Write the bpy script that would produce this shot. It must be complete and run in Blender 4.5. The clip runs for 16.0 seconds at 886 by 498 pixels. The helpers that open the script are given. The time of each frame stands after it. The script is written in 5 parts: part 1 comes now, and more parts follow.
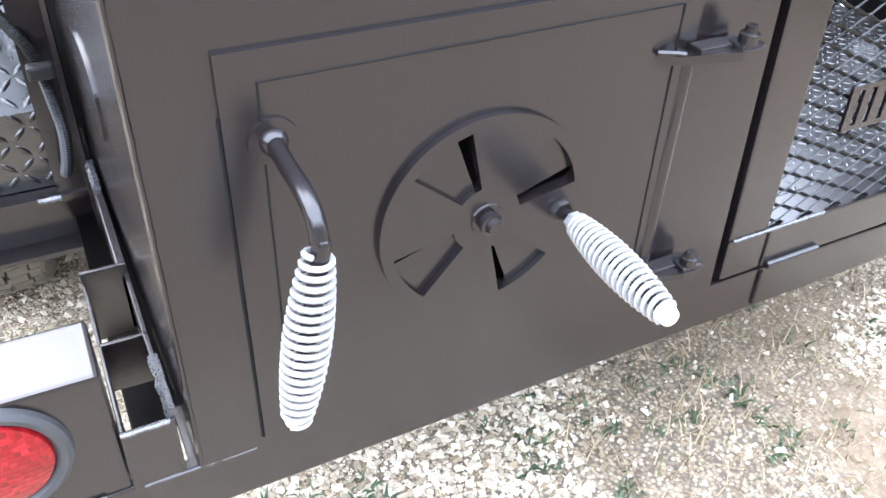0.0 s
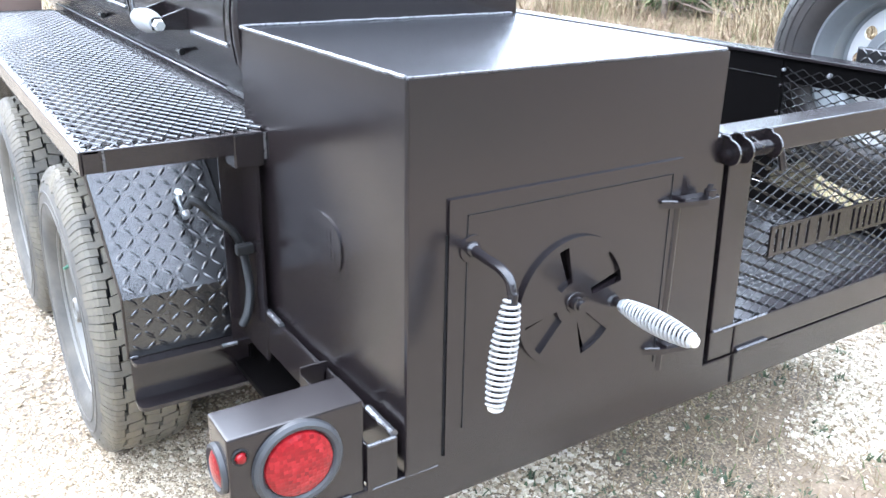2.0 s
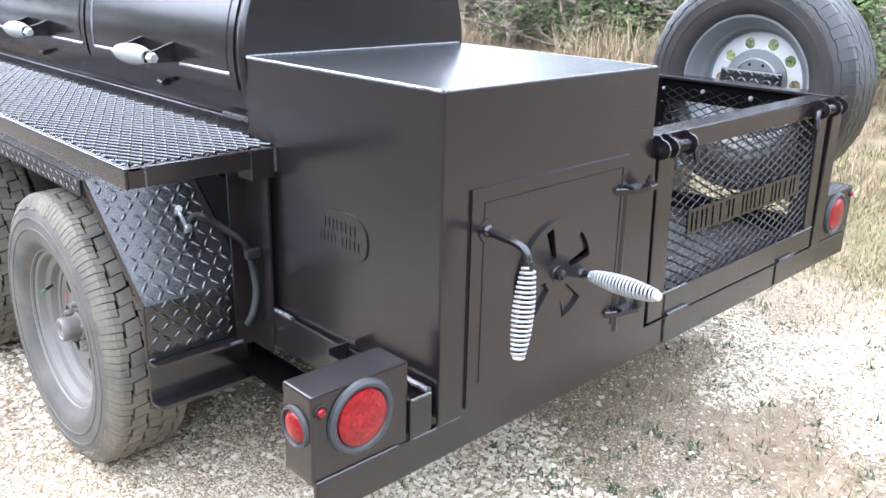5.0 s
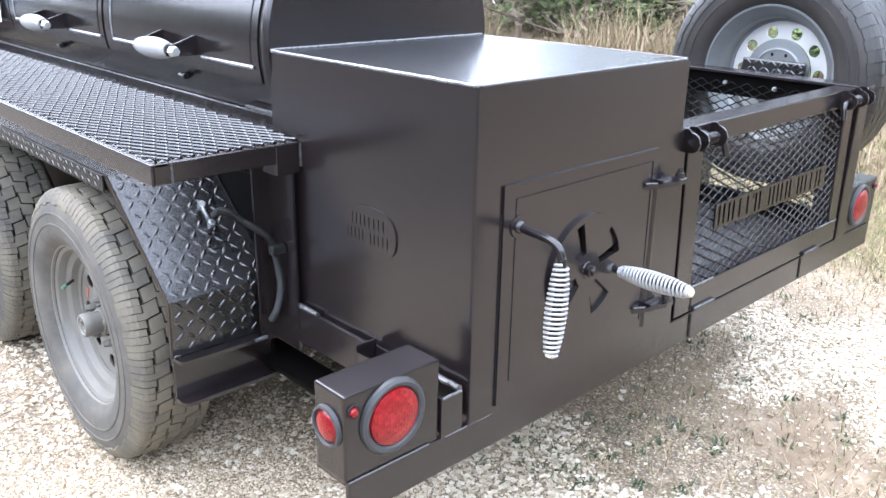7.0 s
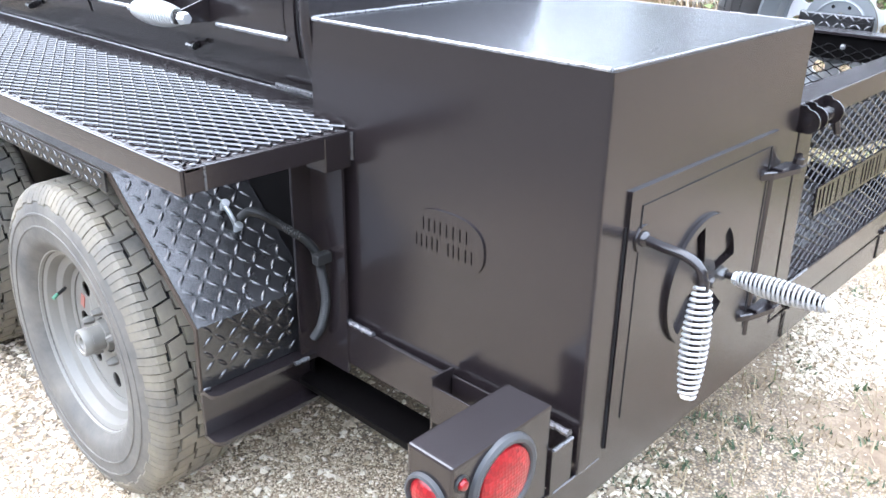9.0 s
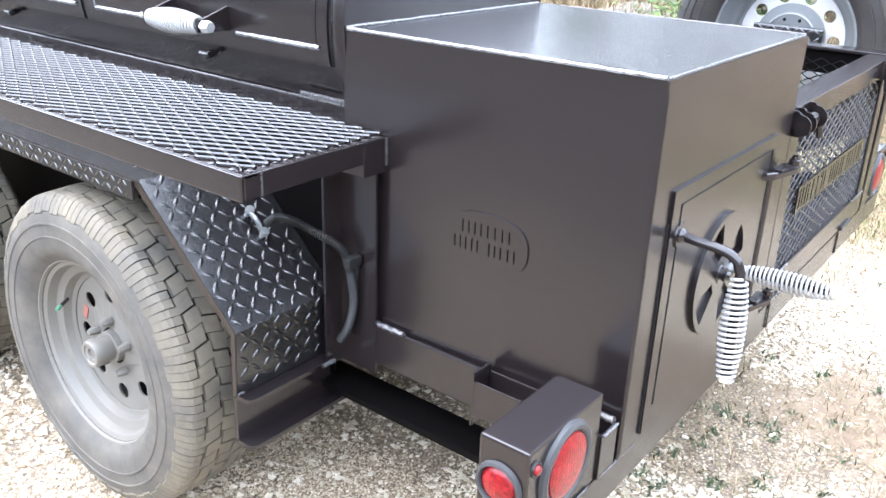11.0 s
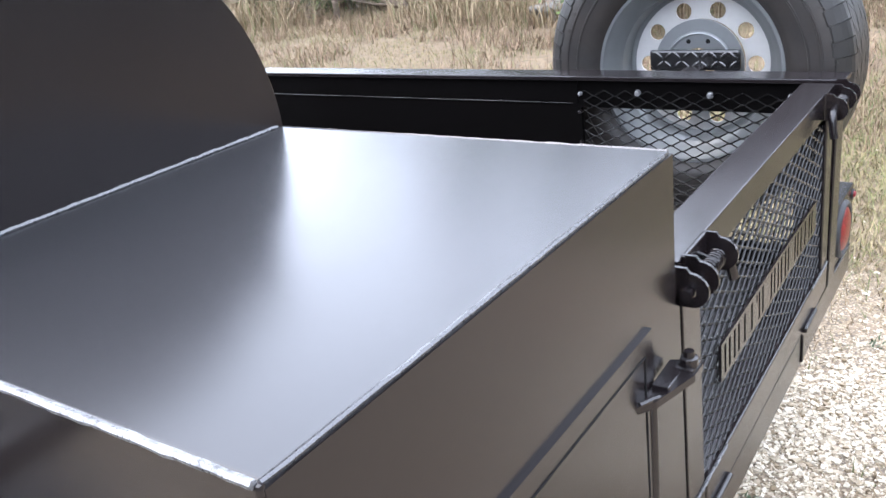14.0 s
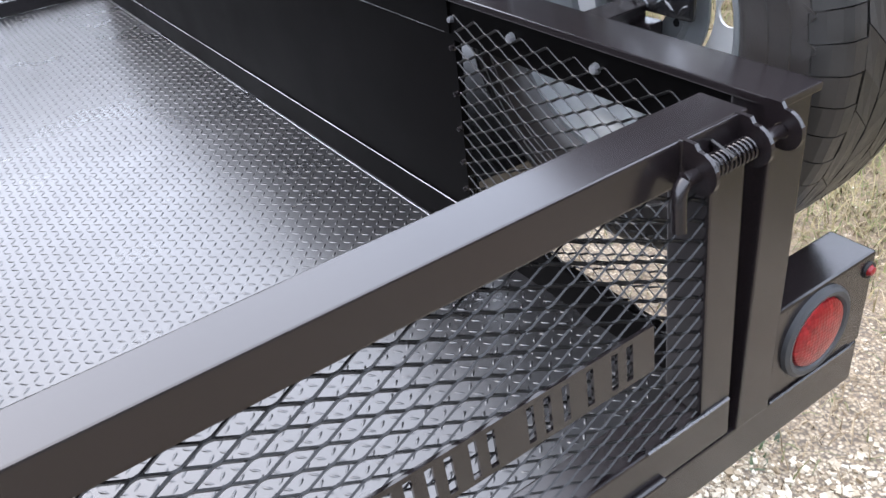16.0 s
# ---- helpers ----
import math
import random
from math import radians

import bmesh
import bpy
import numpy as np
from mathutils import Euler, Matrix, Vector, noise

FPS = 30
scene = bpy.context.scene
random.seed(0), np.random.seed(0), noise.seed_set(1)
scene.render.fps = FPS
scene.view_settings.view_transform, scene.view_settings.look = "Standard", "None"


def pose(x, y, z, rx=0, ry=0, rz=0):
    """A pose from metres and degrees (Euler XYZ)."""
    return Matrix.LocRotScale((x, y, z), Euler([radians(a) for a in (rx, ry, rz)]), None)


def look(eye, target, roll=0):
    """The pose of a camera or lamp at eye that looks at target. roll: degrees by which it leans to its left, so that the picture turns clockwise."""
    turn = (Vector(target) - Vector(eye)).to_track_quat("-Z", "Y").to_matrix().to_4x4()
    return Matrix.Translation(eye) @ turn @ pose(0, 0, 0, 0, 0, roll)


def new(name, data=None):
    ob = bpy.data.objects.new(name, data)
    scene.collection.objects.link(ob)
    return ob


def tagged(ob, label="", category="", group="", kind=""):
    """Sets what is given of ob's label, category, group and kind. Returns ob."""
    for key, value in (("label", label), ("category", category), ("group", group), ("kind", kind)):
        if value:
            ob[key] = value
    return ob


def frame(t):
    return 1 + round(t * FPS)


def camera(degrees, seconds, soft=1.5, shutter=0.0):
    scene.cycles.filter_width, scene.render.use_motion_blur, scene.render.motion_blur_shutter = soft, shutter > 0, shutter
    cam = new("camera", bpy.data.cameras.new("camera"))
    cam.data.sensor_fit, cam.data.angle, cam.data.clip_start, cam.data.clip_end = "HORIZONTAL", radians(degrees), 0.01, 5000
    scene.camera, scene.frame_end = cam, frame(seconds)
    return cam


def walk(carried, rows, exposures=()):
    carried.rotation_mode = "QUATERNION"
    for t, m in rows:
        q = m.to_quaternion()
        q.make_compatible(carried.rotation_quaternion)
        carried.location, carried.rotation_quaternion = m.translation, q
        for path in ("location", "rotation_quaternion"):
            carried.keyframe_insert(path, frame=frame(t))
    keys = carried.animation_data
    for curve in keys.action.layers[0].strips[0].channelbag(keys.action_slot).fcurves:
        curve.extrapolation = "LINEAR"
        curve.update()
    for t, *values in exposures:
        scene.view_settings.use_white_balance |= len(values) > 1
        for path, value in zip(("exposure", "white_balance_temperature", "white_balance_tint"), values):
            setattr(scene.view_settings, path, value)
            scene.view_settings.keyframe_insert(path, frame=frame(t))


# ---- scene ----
cam = camera(55.4, 16.0)
PATH = [
    (0, (-0.034, -0.575, 1.102), (0.71, 0.823, -0.119), 2.5),
    (0.5, (-0.098, -0.656, 1.154), (0.692, 0.754, -0.024), 1.4),
    (1, (-0.264, -0.708, 1.171), (0.693, 0.712, 0.138), 2.1),
    (1.5, (-0.454, -0.795, 1.189), (0.56, 0.648, 0.245), 0.8),
    (2, (-0.522, -0.92, 1.196), (0.486, 0.645, 0.467), 1.1),
    (2.5, (-0.599, -1.028, 1.199), (0.436, 0.54, 0.513), -0.6),
    (3, (-0.658, -1.03, 1.211), (0.445, 0.507, 0.56), 0.0),
    (3.5, (-0.772, -0.982, 1.21), (0.466, 0.444, 0.552), 1.0),
    (3.7, (-0.808, -0.974, 1.197), (0.457, 0.432, 0.549), 0.7),
    (6, (-0.915, -0.964, 1.211), (0.399, 0.394, 0.557), 1.5),
    (6.5, (-0.917, -0.961, 1.207), (0.382, 0.414, 0.558), 1.1),
    (7, (-0.922, -0.919, 1.21), (0.37, 0.451, 0.537), 1.0),
    (7.5, (-0.88, -0.834, 1.204), (0.39, 0.53, 0.478), 1.0),
    (8, (-0.789, -0.697, 1.205), (0.461, 0.645, 0.406), 0.5),
    (8.5, (-0.784, -0.625, 1.212), (0.481, 0.69, 0.393), 1.5),
    (9, (-0.865, -0.56, 1.211), (0.463, 0.71, 0.42), 0.8),
    (9.2, (-0.903, -0.529, 1.2), (0.472, 0.7, 0.425), 0.6),
    (11.3, (-1.04, -0.403, 1.228), (0.431, 0.697, 0.438), 2.1),
    (11.5, (-1.031, -0.358, 1.269), (0.408, 0.747, 0.429), 1.0),
    (12, (-0.933, -0.288, 1.324), (0.554, 0.821, 0.578), -3.5),
    (12.5, (-0.882, -0.143, 1.337), (0.713, 0.812, 0.599), -2.9),
    (13, (-0.76, -0.095, 1.353), (0.864, 0.849, 0.667), -5.0),
    (13.5, (-0.477, -0.25, 1.323), (1.055, 0.858, 0.67), -7.1),
    (14, (-0.215, -0.315, 1.282), (1.256, 0.804, 0.518), -7.5),
    (14.5, (0.15, -0.317, 1.273), (1.536, 0.78, 0.337), -6.2),
    (15, (0.42, -0.369, 1.233), (1.692, 0.793, 0.217), -6.7),
    (15.5, (0.673, -0.479, 1.247), (1.701, 0.866, 0.182), -6.0),
    (16, (0.891, -0.451, 1.22), (1.751, 0.988, 0.128), -7.1),
]
walk(cam, [(t, look(eye, target, roll)) for t, eye, target, roll in PATH], [(0.0, 2.36, 6150, 12), (1.0, 2.12, 6000, 11), (1.5, 2.0, 6200, 11), (2.0, 2.2, 6000, 10), (2.5, 2.12, 6000, 10), (3.5, 1.98, 6100, 12), (6.5, 1.84, 6200, 13), (7.5, 1.86, 6200, 13), (8.5, 2.18, 6150, 12), (9.0, 2.25, 6150, 12), (11.5, 2.27, 6300, 13), (12.0, 1.93, 6300, 13), (13.0, 1.53, 6450, 14), (14.0, 1.38, 6400, 14), (14.5, 1.22, 6350, 13), (15.0, 1.3, 6400, 13), (16.0, 1.14, 6450, 14)])

# ---- world, sun, exposure ----
SUN_EL, SUN_ROT = radians(56), radians(-22)
world = bpy.data.worlds.new("overcast_sky")
scene.world = world
world.use_nodes = True
wn = world.node_tree.nodes
sky = wn.new("ShaderNodeTexSky")
sky.sky_type = "NISHITA"
sky.sun_disc = False
sky.sun_elevation, sky.sun_rotation = SUN_EL, SUN_ROT
sky.air_density, sky.dust_density, sky.ozone_density = 1.0, 3.0, 1.0
clouds = wn.new("ShaderNodeMix")
clouds.data_type = "RGBA"
clouds.inputs[0].default_value = 0.6
clouds.inputs[7].default_value = (15.0, 16.6, 19.2, 1)
world.node_tree.links.new(sky.outputs["Color"], clouds.inputs[6])
world.node_tree.links.new(clouds.outputs[2], wn["Background"].inputs["Color"])
wn["Background"].inputs["Strength"].default_value = 0.20
sun = new("sun", bpy.data.lights.new("sun", "SUN"))
sun.data.energy, sun.data.angle, sun.data.color = 0.5, radians(80), (1.0, 0.96, 0.90)
sun.matrix_world = look(
    (20 * math.sin(SUN_ROT) * math.cos(SUN_EL), 20 * math.cos(SUN_ROT) * math.cos(SUN_EL), 20 * math.sin(SUN_EL)), (0, 0, 0)
)


# ---- materials ----
def material(name):
    m = bpy.data.materials.new(name)
    m.use_nodes = True
    nt = m.node_tree
    return m, nt, nt.nodes["Principled BSDF"]


def mapped(nt, scale=1.0, stretch=(1, 1, 1)):
    tc = nt.nodes.new("ShaderNodeTexCoord")
    mp = nt.nodes.new("ShaderNodeMapping")
    mp.inputs["Scale"].default_value = [scale * s for s in stretch]
    nt.links.new(tc.outputs["Object"], mp.inputs["Vector"])
    return mp.outputs["Vector"]


def noise_tex(nt, vec, scale, detail=4.0, rough=0.55):
    n = nt.nodes.new("ShaderNodeTexNoise")
    n.inputs["Scale"].default_value = scale
    n.inputs["Detail"].default_value = detail
    n.inputs["Roughness"].default_value = rough
    nt.links.new(vec, n.inputs["Vector"])
    return n.outputs["Fac"]


def ramp(nt, fac, stops):
    r = nt.nodes.new("ShaderNodeValToRGB")
    els = r.color_ramp.elements
    while len(els) < len(stops):
        els.new(0.5)
    for e, (p, c) in zip(els, stops):
        e.position, e.color = p, (*c, 1)
    nt.links.new(fac, r.inputs["Fac"])
    return r.outputs["Color"]


def scaled(nt, fac, a, b, lo=0.0, hi=1.0):
    r = nt.nodes.new("ShaderNodeMapRange")
    for key, value in (("From Min", a), ("From Max", b), ("To Min", lo), ("To Max", hi)):
        r.inputs[key].default_value = value
    nt.links.new(fac, r.inputs["Value"])
    return r.outputs["Result"]


def mixed(nt, fac, a, b):
    m = nt.nodes.new("ShaderNodeMix")
    m.data_type = "RGBA"
    for sock, value in ((m.inputs[0], fac), (m.inputs[6], a), (m.inputs[7], b)):
        if isinstance(value, bpy.types.NodeSocket):
            nt.links.new(value, sock)
        elif isinstance(value, (int, float)):
            sock.default_value = value
        else:
            sock.default_value = (*value, 1)
    return m.outputs[2]


def bump(nt, bsdf, height, strength, distance):
    b = nt.nodes.new("ShaderNodeBump")
    b.inputs["Strength"].default_value = strength
    b.inputs["Distance"].default_value = distance
    nt.links.new(height, b.inputs["Height"])
    nt.links.new(b.outputs["Normal"], bsdf.inputs["Normal"])


def paint(name, colour, rough, grain=0.0006, spread=0.04, spec=0.5, metal=0.0, dusty=0.25):
    """Painted or bare metal: uneven gloss, light dust, orange peel."""
    m, nt, p = material(name)
    v = mapped(nt)
    big, fine, dust = noise_tex(nt, v, 5.0, 5), noise_tex(nt, v, 420.0, 2), noise_tex(nt, v, 45.0, 6, 0.7)
    nt.links.new(mixed(nt, scaled(nt, dust, 0.3, 1.0, 0, dusty), colour, [c * 1.5 + 0.002 for c in colour]), p.inputs["Base Color"])
    nt.links.new(scaled(nt, big, 0.3, 0.7, rough - spread, rough + spread), p.inputs["Roughness"])
    p.inputs["Metallic"].default_value = metal
    p.inputs["Specular IOR Level"].default_value = spec
    bump(nt, p, fine, 0.04, grain)
    return m


BLACK = paint("satin_black_paint", (0.0085, 0.0064, 0.0069), 0.23, spread=0.025, spec=0.56)
# paler copy of the black: the top's sky sheen put into its colour
SHEENTOP = paint("sky_sheen_black_paint", (0.0150, 0.0148, 0.0162), 0.25, spread=0.02, spec=0.56, dusty=0.0)
PLATE = paint("satin_black_tread_plate", (0.0068, 0.0066, 0.0070), 0.25, spec=0.95)
# plate paint lightened and glossier for the bed floor's sky sheen
FLOORPLATE = paint("sheen_black_tread_plate", (0.0085, 0.0085, 0.0092), 0.30, spread=0.05, spec=1.0)
MESHM = paint("satin_black_expanded_metal", (0.0055, 0.0052, 0.0052), 0.27, spec=0.36)
GLOSSMESH = paint("glossy_black_expanded_metal", (0.0060, 0.0058, 0.0060), 0.24, spec=1.0)
# darker copy of the black, with shade put into the colour
SHADEBLACK = paint("shade_darkened_black_paint", (0.0020, 0.0017, 0.0017), 0.42, spec=0.04)
# bright metal that stands for sky glints on edges, seams and weld spots
GLINT = paint("sky_glint_metal", (0.32, 0.32, 0.33), 0.3, metal=0.7)
# matt black fill; in grooves and openings it stands for shade
DARKFILL = paint("matt_black_fill", (0.006, 0.006, 0.006), 0.85, spec=0.2)
SPRING = paint("white_spring_wire", (0.27, 0.27, 0.265), 0.36, metal=0.15)
RODEND = paint("tan_primed_rod_end", (0.40, 0.36, 0.29), 0.5)
ZINC = paint("zinc_plated_steel", (0.62, 0.64, 0.64), 0.33, metal=0.9)
RIM = paint("grey_wheel_paint", (0.125, 0.119, 0.105), 0.48, metal=0.1)
BRIGHT = paint("bright_silver_wheel", (0.56, 0.555, 0.54), 0.34, metal=0.35)
DIRTYRIM = paint("weathered_galvanised_rim", (0.20, 0.21, 0.215), 0.38, metal=0.6)
CONDUIT = paint("black_plastic_conduit", (0.010, 0.010, 0.010), 0.42, spec=0.3)
WHITE = paint("white_card", (0.82, 0.82, 0.80), 0.5)
GREEN = paint("green_plastic_cap", (0.06, 0.17, 0.11), 0.5)
RUBBER = paint("grey_black_rubber", (0.030, 0.031, 0.033), 0.5, spec=0.4)
REDP = paint("red_print", (0.26, 0.09, 0.07), 0.45)
BLUE = paint("pale_blue_print", (0.25, 0.55, 0.62), 0.45)
ROADDUST = paint("road_dust_on_black_steel", (0.030, 0.022, 0.016), 0.75, spec=0.2)
RUST = paint("brown_primer_steel", (0.10, 0.065, 0.05), 0.6)


def weld_material():
    m, nt, p = material("glinting_weld_bead")
    v = mapped(nt)
    # glossy black bead: the sky it catches is put into a silvery base
    p.inputs["Base Color"].default_value = (0.09, 0.09, 0.094, 1)
    p.inputs["Metallic"].default_value = 0.65
    p.inputs["Coat Weight"].default_value = 0.3
    p.inputs["Coat Roughness"].default_value = 0.12
    n = noise_tex(nt, v, 260.0, 3)
    nt.links.new(scaled(nt, n, 0.3, 0.7, 0.2, 0.4), p.inputs["Roughness"])
    bump(nt, p, n, 0.6, 0.0012)
    return m


WELD = weld_material()


def glint_weld_material():
    """A weld bead with sky glints put into its colour and dark paint between."""
    m, nt, p = material("broken_glint_weld")
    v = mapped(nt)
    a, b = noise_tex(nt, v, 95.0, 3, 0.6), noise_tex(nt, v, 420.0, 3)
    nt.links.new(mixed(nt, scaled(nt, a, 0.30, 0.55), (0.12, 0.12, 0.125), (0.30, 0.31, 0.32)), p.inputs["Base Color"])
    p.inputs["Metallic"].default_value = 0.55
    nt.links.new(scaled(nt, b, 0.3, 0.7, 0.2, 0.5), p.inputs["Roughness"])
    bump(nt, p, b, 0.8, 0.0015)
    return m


GLINTWELD = glint_weld_material()


def tyre_material(name, dirt, amount, lo=0.045, hi=0.12, rough=(0.6, 0.85)):
    m, nt, p = material(name)
    v = mapped(nt)
    a, b = noise_tex(nt, v, 7.0, 6, 0.65), noise_tex(nt, v, 60.0, 5, 0.7)
    base = ramp(nt, b, [(0.3, (lo, lo, lo)), (0.75, (hi, hi, hi * 0.98))])
    nt.links.new(mixed(nt, scaled(nt, a, 0.32, 0.66, 0.15 * amount, amount), base, dirt), p.inputs["Base Color"])
    nt.links.new(scaled(nt, b, 0.3, 0.7, *rough), p.inputs["Roughness"])
    bump(nt, p, b, 0.4, 0.0015)
    return m


TYRE = tyre_material("dusty_tyre_rubber", (0.108, 0.097, 0.079), 0.85, 0.010, 0.050)
TREAD = tyre_material("dirty_brown_tread_rubber", (0.150, 0.128, 0.090), 0.9, 0.016, 0.070)
SPARE_TYRE = tyre_material("weathered_spare_tyre_rubber", (0.040, 0.030, 0.024), 0.5, 0.006, 0.018, (0.36, 0.52))
SPARE_TREAD = tyre_material("dark_worn_spare_tread_rubber", (0.020, 0.018, 0.016), 0.5, 0.005, 0.014, (0.34, 0.5))


def lens_material():
    """Moulded red plastic: small facets of uneven depth over a few brighter cells."""
    m, nt, p = material("red_lamp_lens")
    v = mapped(nt)
    cells = []
    for scale, spread in ((170.0, 0.35), (52.0, 0.9)):
        vo = nt.nodes.new("ShaderNodeTexVoronoi")
        vo.inputs["Scale"].default_value = scale
        vo.inputs["Randomness"].default_value = spread
        nt.links.new(v, vo.inputs["Vector"])
        cells.append(vo)
    tone = ramp(nt, cells[0].outputs["Color"], [(0.1, (0.09, 0.003, 0.004)), (0.55, (0.17, 0.005, 0.007)), (0.95, (0.28, 0.016, 0.020))])
    nt.links.new(mixed(nt, scaled(nt, cells[1].outputs["Distance"], 0.1, 0.6, 0.0, 0.55), tone, (0.16, 0.003, 0.006)), p.inputs["Base Color"])
    p.inputs["Roughness"].default_value = 0.28
    p.inputs["Specular IOR Level"].default_value = 0.25
    p.inputs["Coat Weight"].default_value = 0.2
    p.inputs["Coat Roughness"].default_value = 0.05
    bump(nt, p, cells[0].outputs["Distance"], 0.5, 0.0010)
    return m


LENS = lens_material()


def ground_material():
    m, nt, p = material("gravel_and_dry_ground")
    v = mapped(nt)
    sep = nt.nodes.new("ShaderNodeSeparateXYZ")
    nt.links.new(v, sep.inputs[0])
    patch, mid = noise_tex(nt, v, 1.3, 6, 0.62), noise_tex(nt, v, 14.0, 5, 0.65)
    wide = noise_tex(nt, v, 0.35, 4, 0.6)
    vo = nt.nodes.new("ShaderNodeTexVoronoi")
    vo.inputs["Scale"].default_value = 140.0
    nt.links.new(v, vo.inputs["Vector"])
    stones = ramp(nt, vo.outputs["Color"], [(0.1, (0.14, 0.10, 0.065)), (0.5, (0.27, 0.21, 0.14)), (0.9, (0.42, 0.35, 0.25))])
    stones = mixed(nt, scaled(nt, vo.outputs["Distance"], 0.35, 0.75), stones, (0.10, 0.08, 0.06))
    dirt = ramp(nt, mid, [(0.3, (0.13, 0.090, 0.056)), (0.55, (0.21, 0.152, 0.100)), (0.8, (0.30, 0.232, 0.162))])
    turf = ramp(nt, mid, [(0.25, (0.04, 0.034, 0.024)), (0.55, (0.072, 0.060, 0.043)), (0.85, (0.11, 0.093, 0.07))])
    green = ramp(nt, mid, [(0.25, (0.038, 0.040, 0.024)), (0.55, (0.070, 0.073, 0.044)), (0.85, (0.12, 0.108, 0.07))])
    near = mixed(nt, scaled(nt, patch, 0.50, 0.66), stones, dirt)
    grass = ramp(nt, mid, [(0.25, (0.06, 0.044, 0.026)), (0.45, (0.12, 0.087, 0.052)), (0.62, (0.18, 0.13, 0.08)), (0.8, (0.075, 0.070, 0.034))])

    def ragged(axis, reach):
        """A coordinate with an uneven edge."""
        n = nt.nodes.new("ShaderNodeMath")
        n.operation = "MULTIPLY_ADD"
        nt.links.new(patch, n.inputs[0])
        n.inputs[1].default_value = reach
        shift = nt.nodes.new("ShaderNodeMath")
        shift.operation = "MULTIPLY_ADD"
        nt.links.new(scaled(nt, wide, 0.3, 0.7, -0.5, 0.5), shift.inputs[0])
        shift.inputs[1].default_value = 0.9
        nt.links.new(sep.outputs[axis], shift.inputs[2])
        nt.links.new(shift.outputs[0], n.inputs[2])
        return n.outputs[0]

    # unseen ground to the left and behind, darkened to dim reflections in the paint
    near = mixed(nt, scaled(nt, ragged("X", 1.6), -0.5, -1.0), near, turf)
    near = mixed(nt, scaled(nt, ragged("Y", 2.4), 0.1, -0.9), near, dirt)
    near = mixed(nt, scaled(nt, ragged("Y", 2.4), -1.3, -2.3), near, green)
    add = nt.nodes.new("ShaderNodeMath")
    add.operation = "MULTIPLY_ADD"
    nt.links.new(patch, add.inputs[0])
    add.inputs[1].default_value = 2.2
    nt.links.new(sep.outputs["X"], add.inputs[2])
    nt.links.new(mixed(nt, scaled(nt, add.outputs[0], 3.4, 4.4), near, grass), p.inputs["Base Color"])
    p.inputs["Roughness"].default_value = 0.9
    bump(nt, p, mid, 0.6, 0.012)
    return m


GROUND = ground_material()


def island_material(name, stops, rough=0.85, through_light=0.0):
    m, nt, p = material(name)
    g = nt.nodes.new("ShaderNodeNewGeometry")
    v = mapped(nt)
    c = ramp(nt, g.outputs["Random Per Island"], stops)
    n = noise_tex(nt, v, 90.0, 4)
    nt.links.new(mixed(nt, scaled(nt, n, 0.35, 0.75, 0, 0.45), c, [x * 0.55 for x in stops[0][1]]), p.inputs["Base Color"])
    p.inputs["Roughness"].default_value = rough
    return m


STONE = island_material("crushed_limestone", [(0.0, (0.24, 0.18, 0.11)), (0.25, (0.42, 0.35, 0.255)), (0.6, (0.57, 0.50, 0.385)), (1.0, (0.68, 0.62, 0.51))])
TANSTONE = island_material("fine_tan_gravel", [(0.0, (0.19, 0.14, 0.088)), (0.3, (0.36, 0.285, 0.195)), (0.7, (0.52, 0.435, 0.315)), (1.0, (0.68, 0.59, 0.45))])
STRAW = island_material("dry_straw_grass", [(0.0, (0.12, 0.08, 0.045)), (0.4, (0.26, 0.19, 0.11)), (0.7, (0.38, 0.295, 0.185)), (0.84, (0.44, 0.36, 0.24)), (0.90, (0.15, 0.15, 0.06)), (1.0, (0.09, 0.12, 0.04))])
TURF = island_material("short_dry_turf", [(0.0, (0.09, 0.066, 0.034)), (0.35, (0.19, 0.15, 0.070)), (0.55, (0.28, 0.225, 0.110)), (0.68, (0.37, 0.305, 0.165)), (0.78, (0.17, 0.18, 0.06)), (1.0, (0.095, 0.13, 0.04))])
WEED = island_material("green_weed_leaf", [(0.0, (0.025, 0.045, 0.018)), (1.0, (0.07, 0.105, 0.045))], 0.6)
GREENLEAF = island_material("yellow_green_brush_leaf", [(0.0, (0.025, 0.045, 0.012)), (0.5, (0.065, 0.105, 0.025)), (0.85, (0.12, 0.17, 0.045)), (1.0, (0.18, 0.20, 0.08))], 0.75)
MEADOW = island_material("tall_meadow_straw", [(0.0, (0.08, 0.05, 0.03)), (0.35, (0.19, 0.125, 0.078)), (0.6, (0.30, 0.205, 0.135)), (0.75, (0.40, 0.30, 0.20)), (0.86, (0.16, 0.155, 0.06)), (1.0, (0.09, 0.12, 0.04))])
LEAF = island_material("cedar_foliage", [(0.0, (0.012, 0.024, 0.009)), (0.5, (0.030, 0.055, 0.016)), (0.85, (0.062, 0.098, 0.026)), (1.0, (0.11, 0.14, 0.05))], 0.7)
DRYLEAF = island_material("brown_brush_twigs", [(0.0, (0.06, 0.045, 0.034)), (0.6, (0.17, 0.135, 0.10)), (1.0, (0.30, 0.25, 0.19))], 0.8)
BARK = paint("grey_bark", (0.14, 0.11, 0.085), 0.9, spec=0.2)
ROCK = paint("pale_grey_rock", (0.22, 0.215, 0.205), 0.9, grain=0.004, spec=0.2)


# ---- mesh helpers ----
BOXES = set()


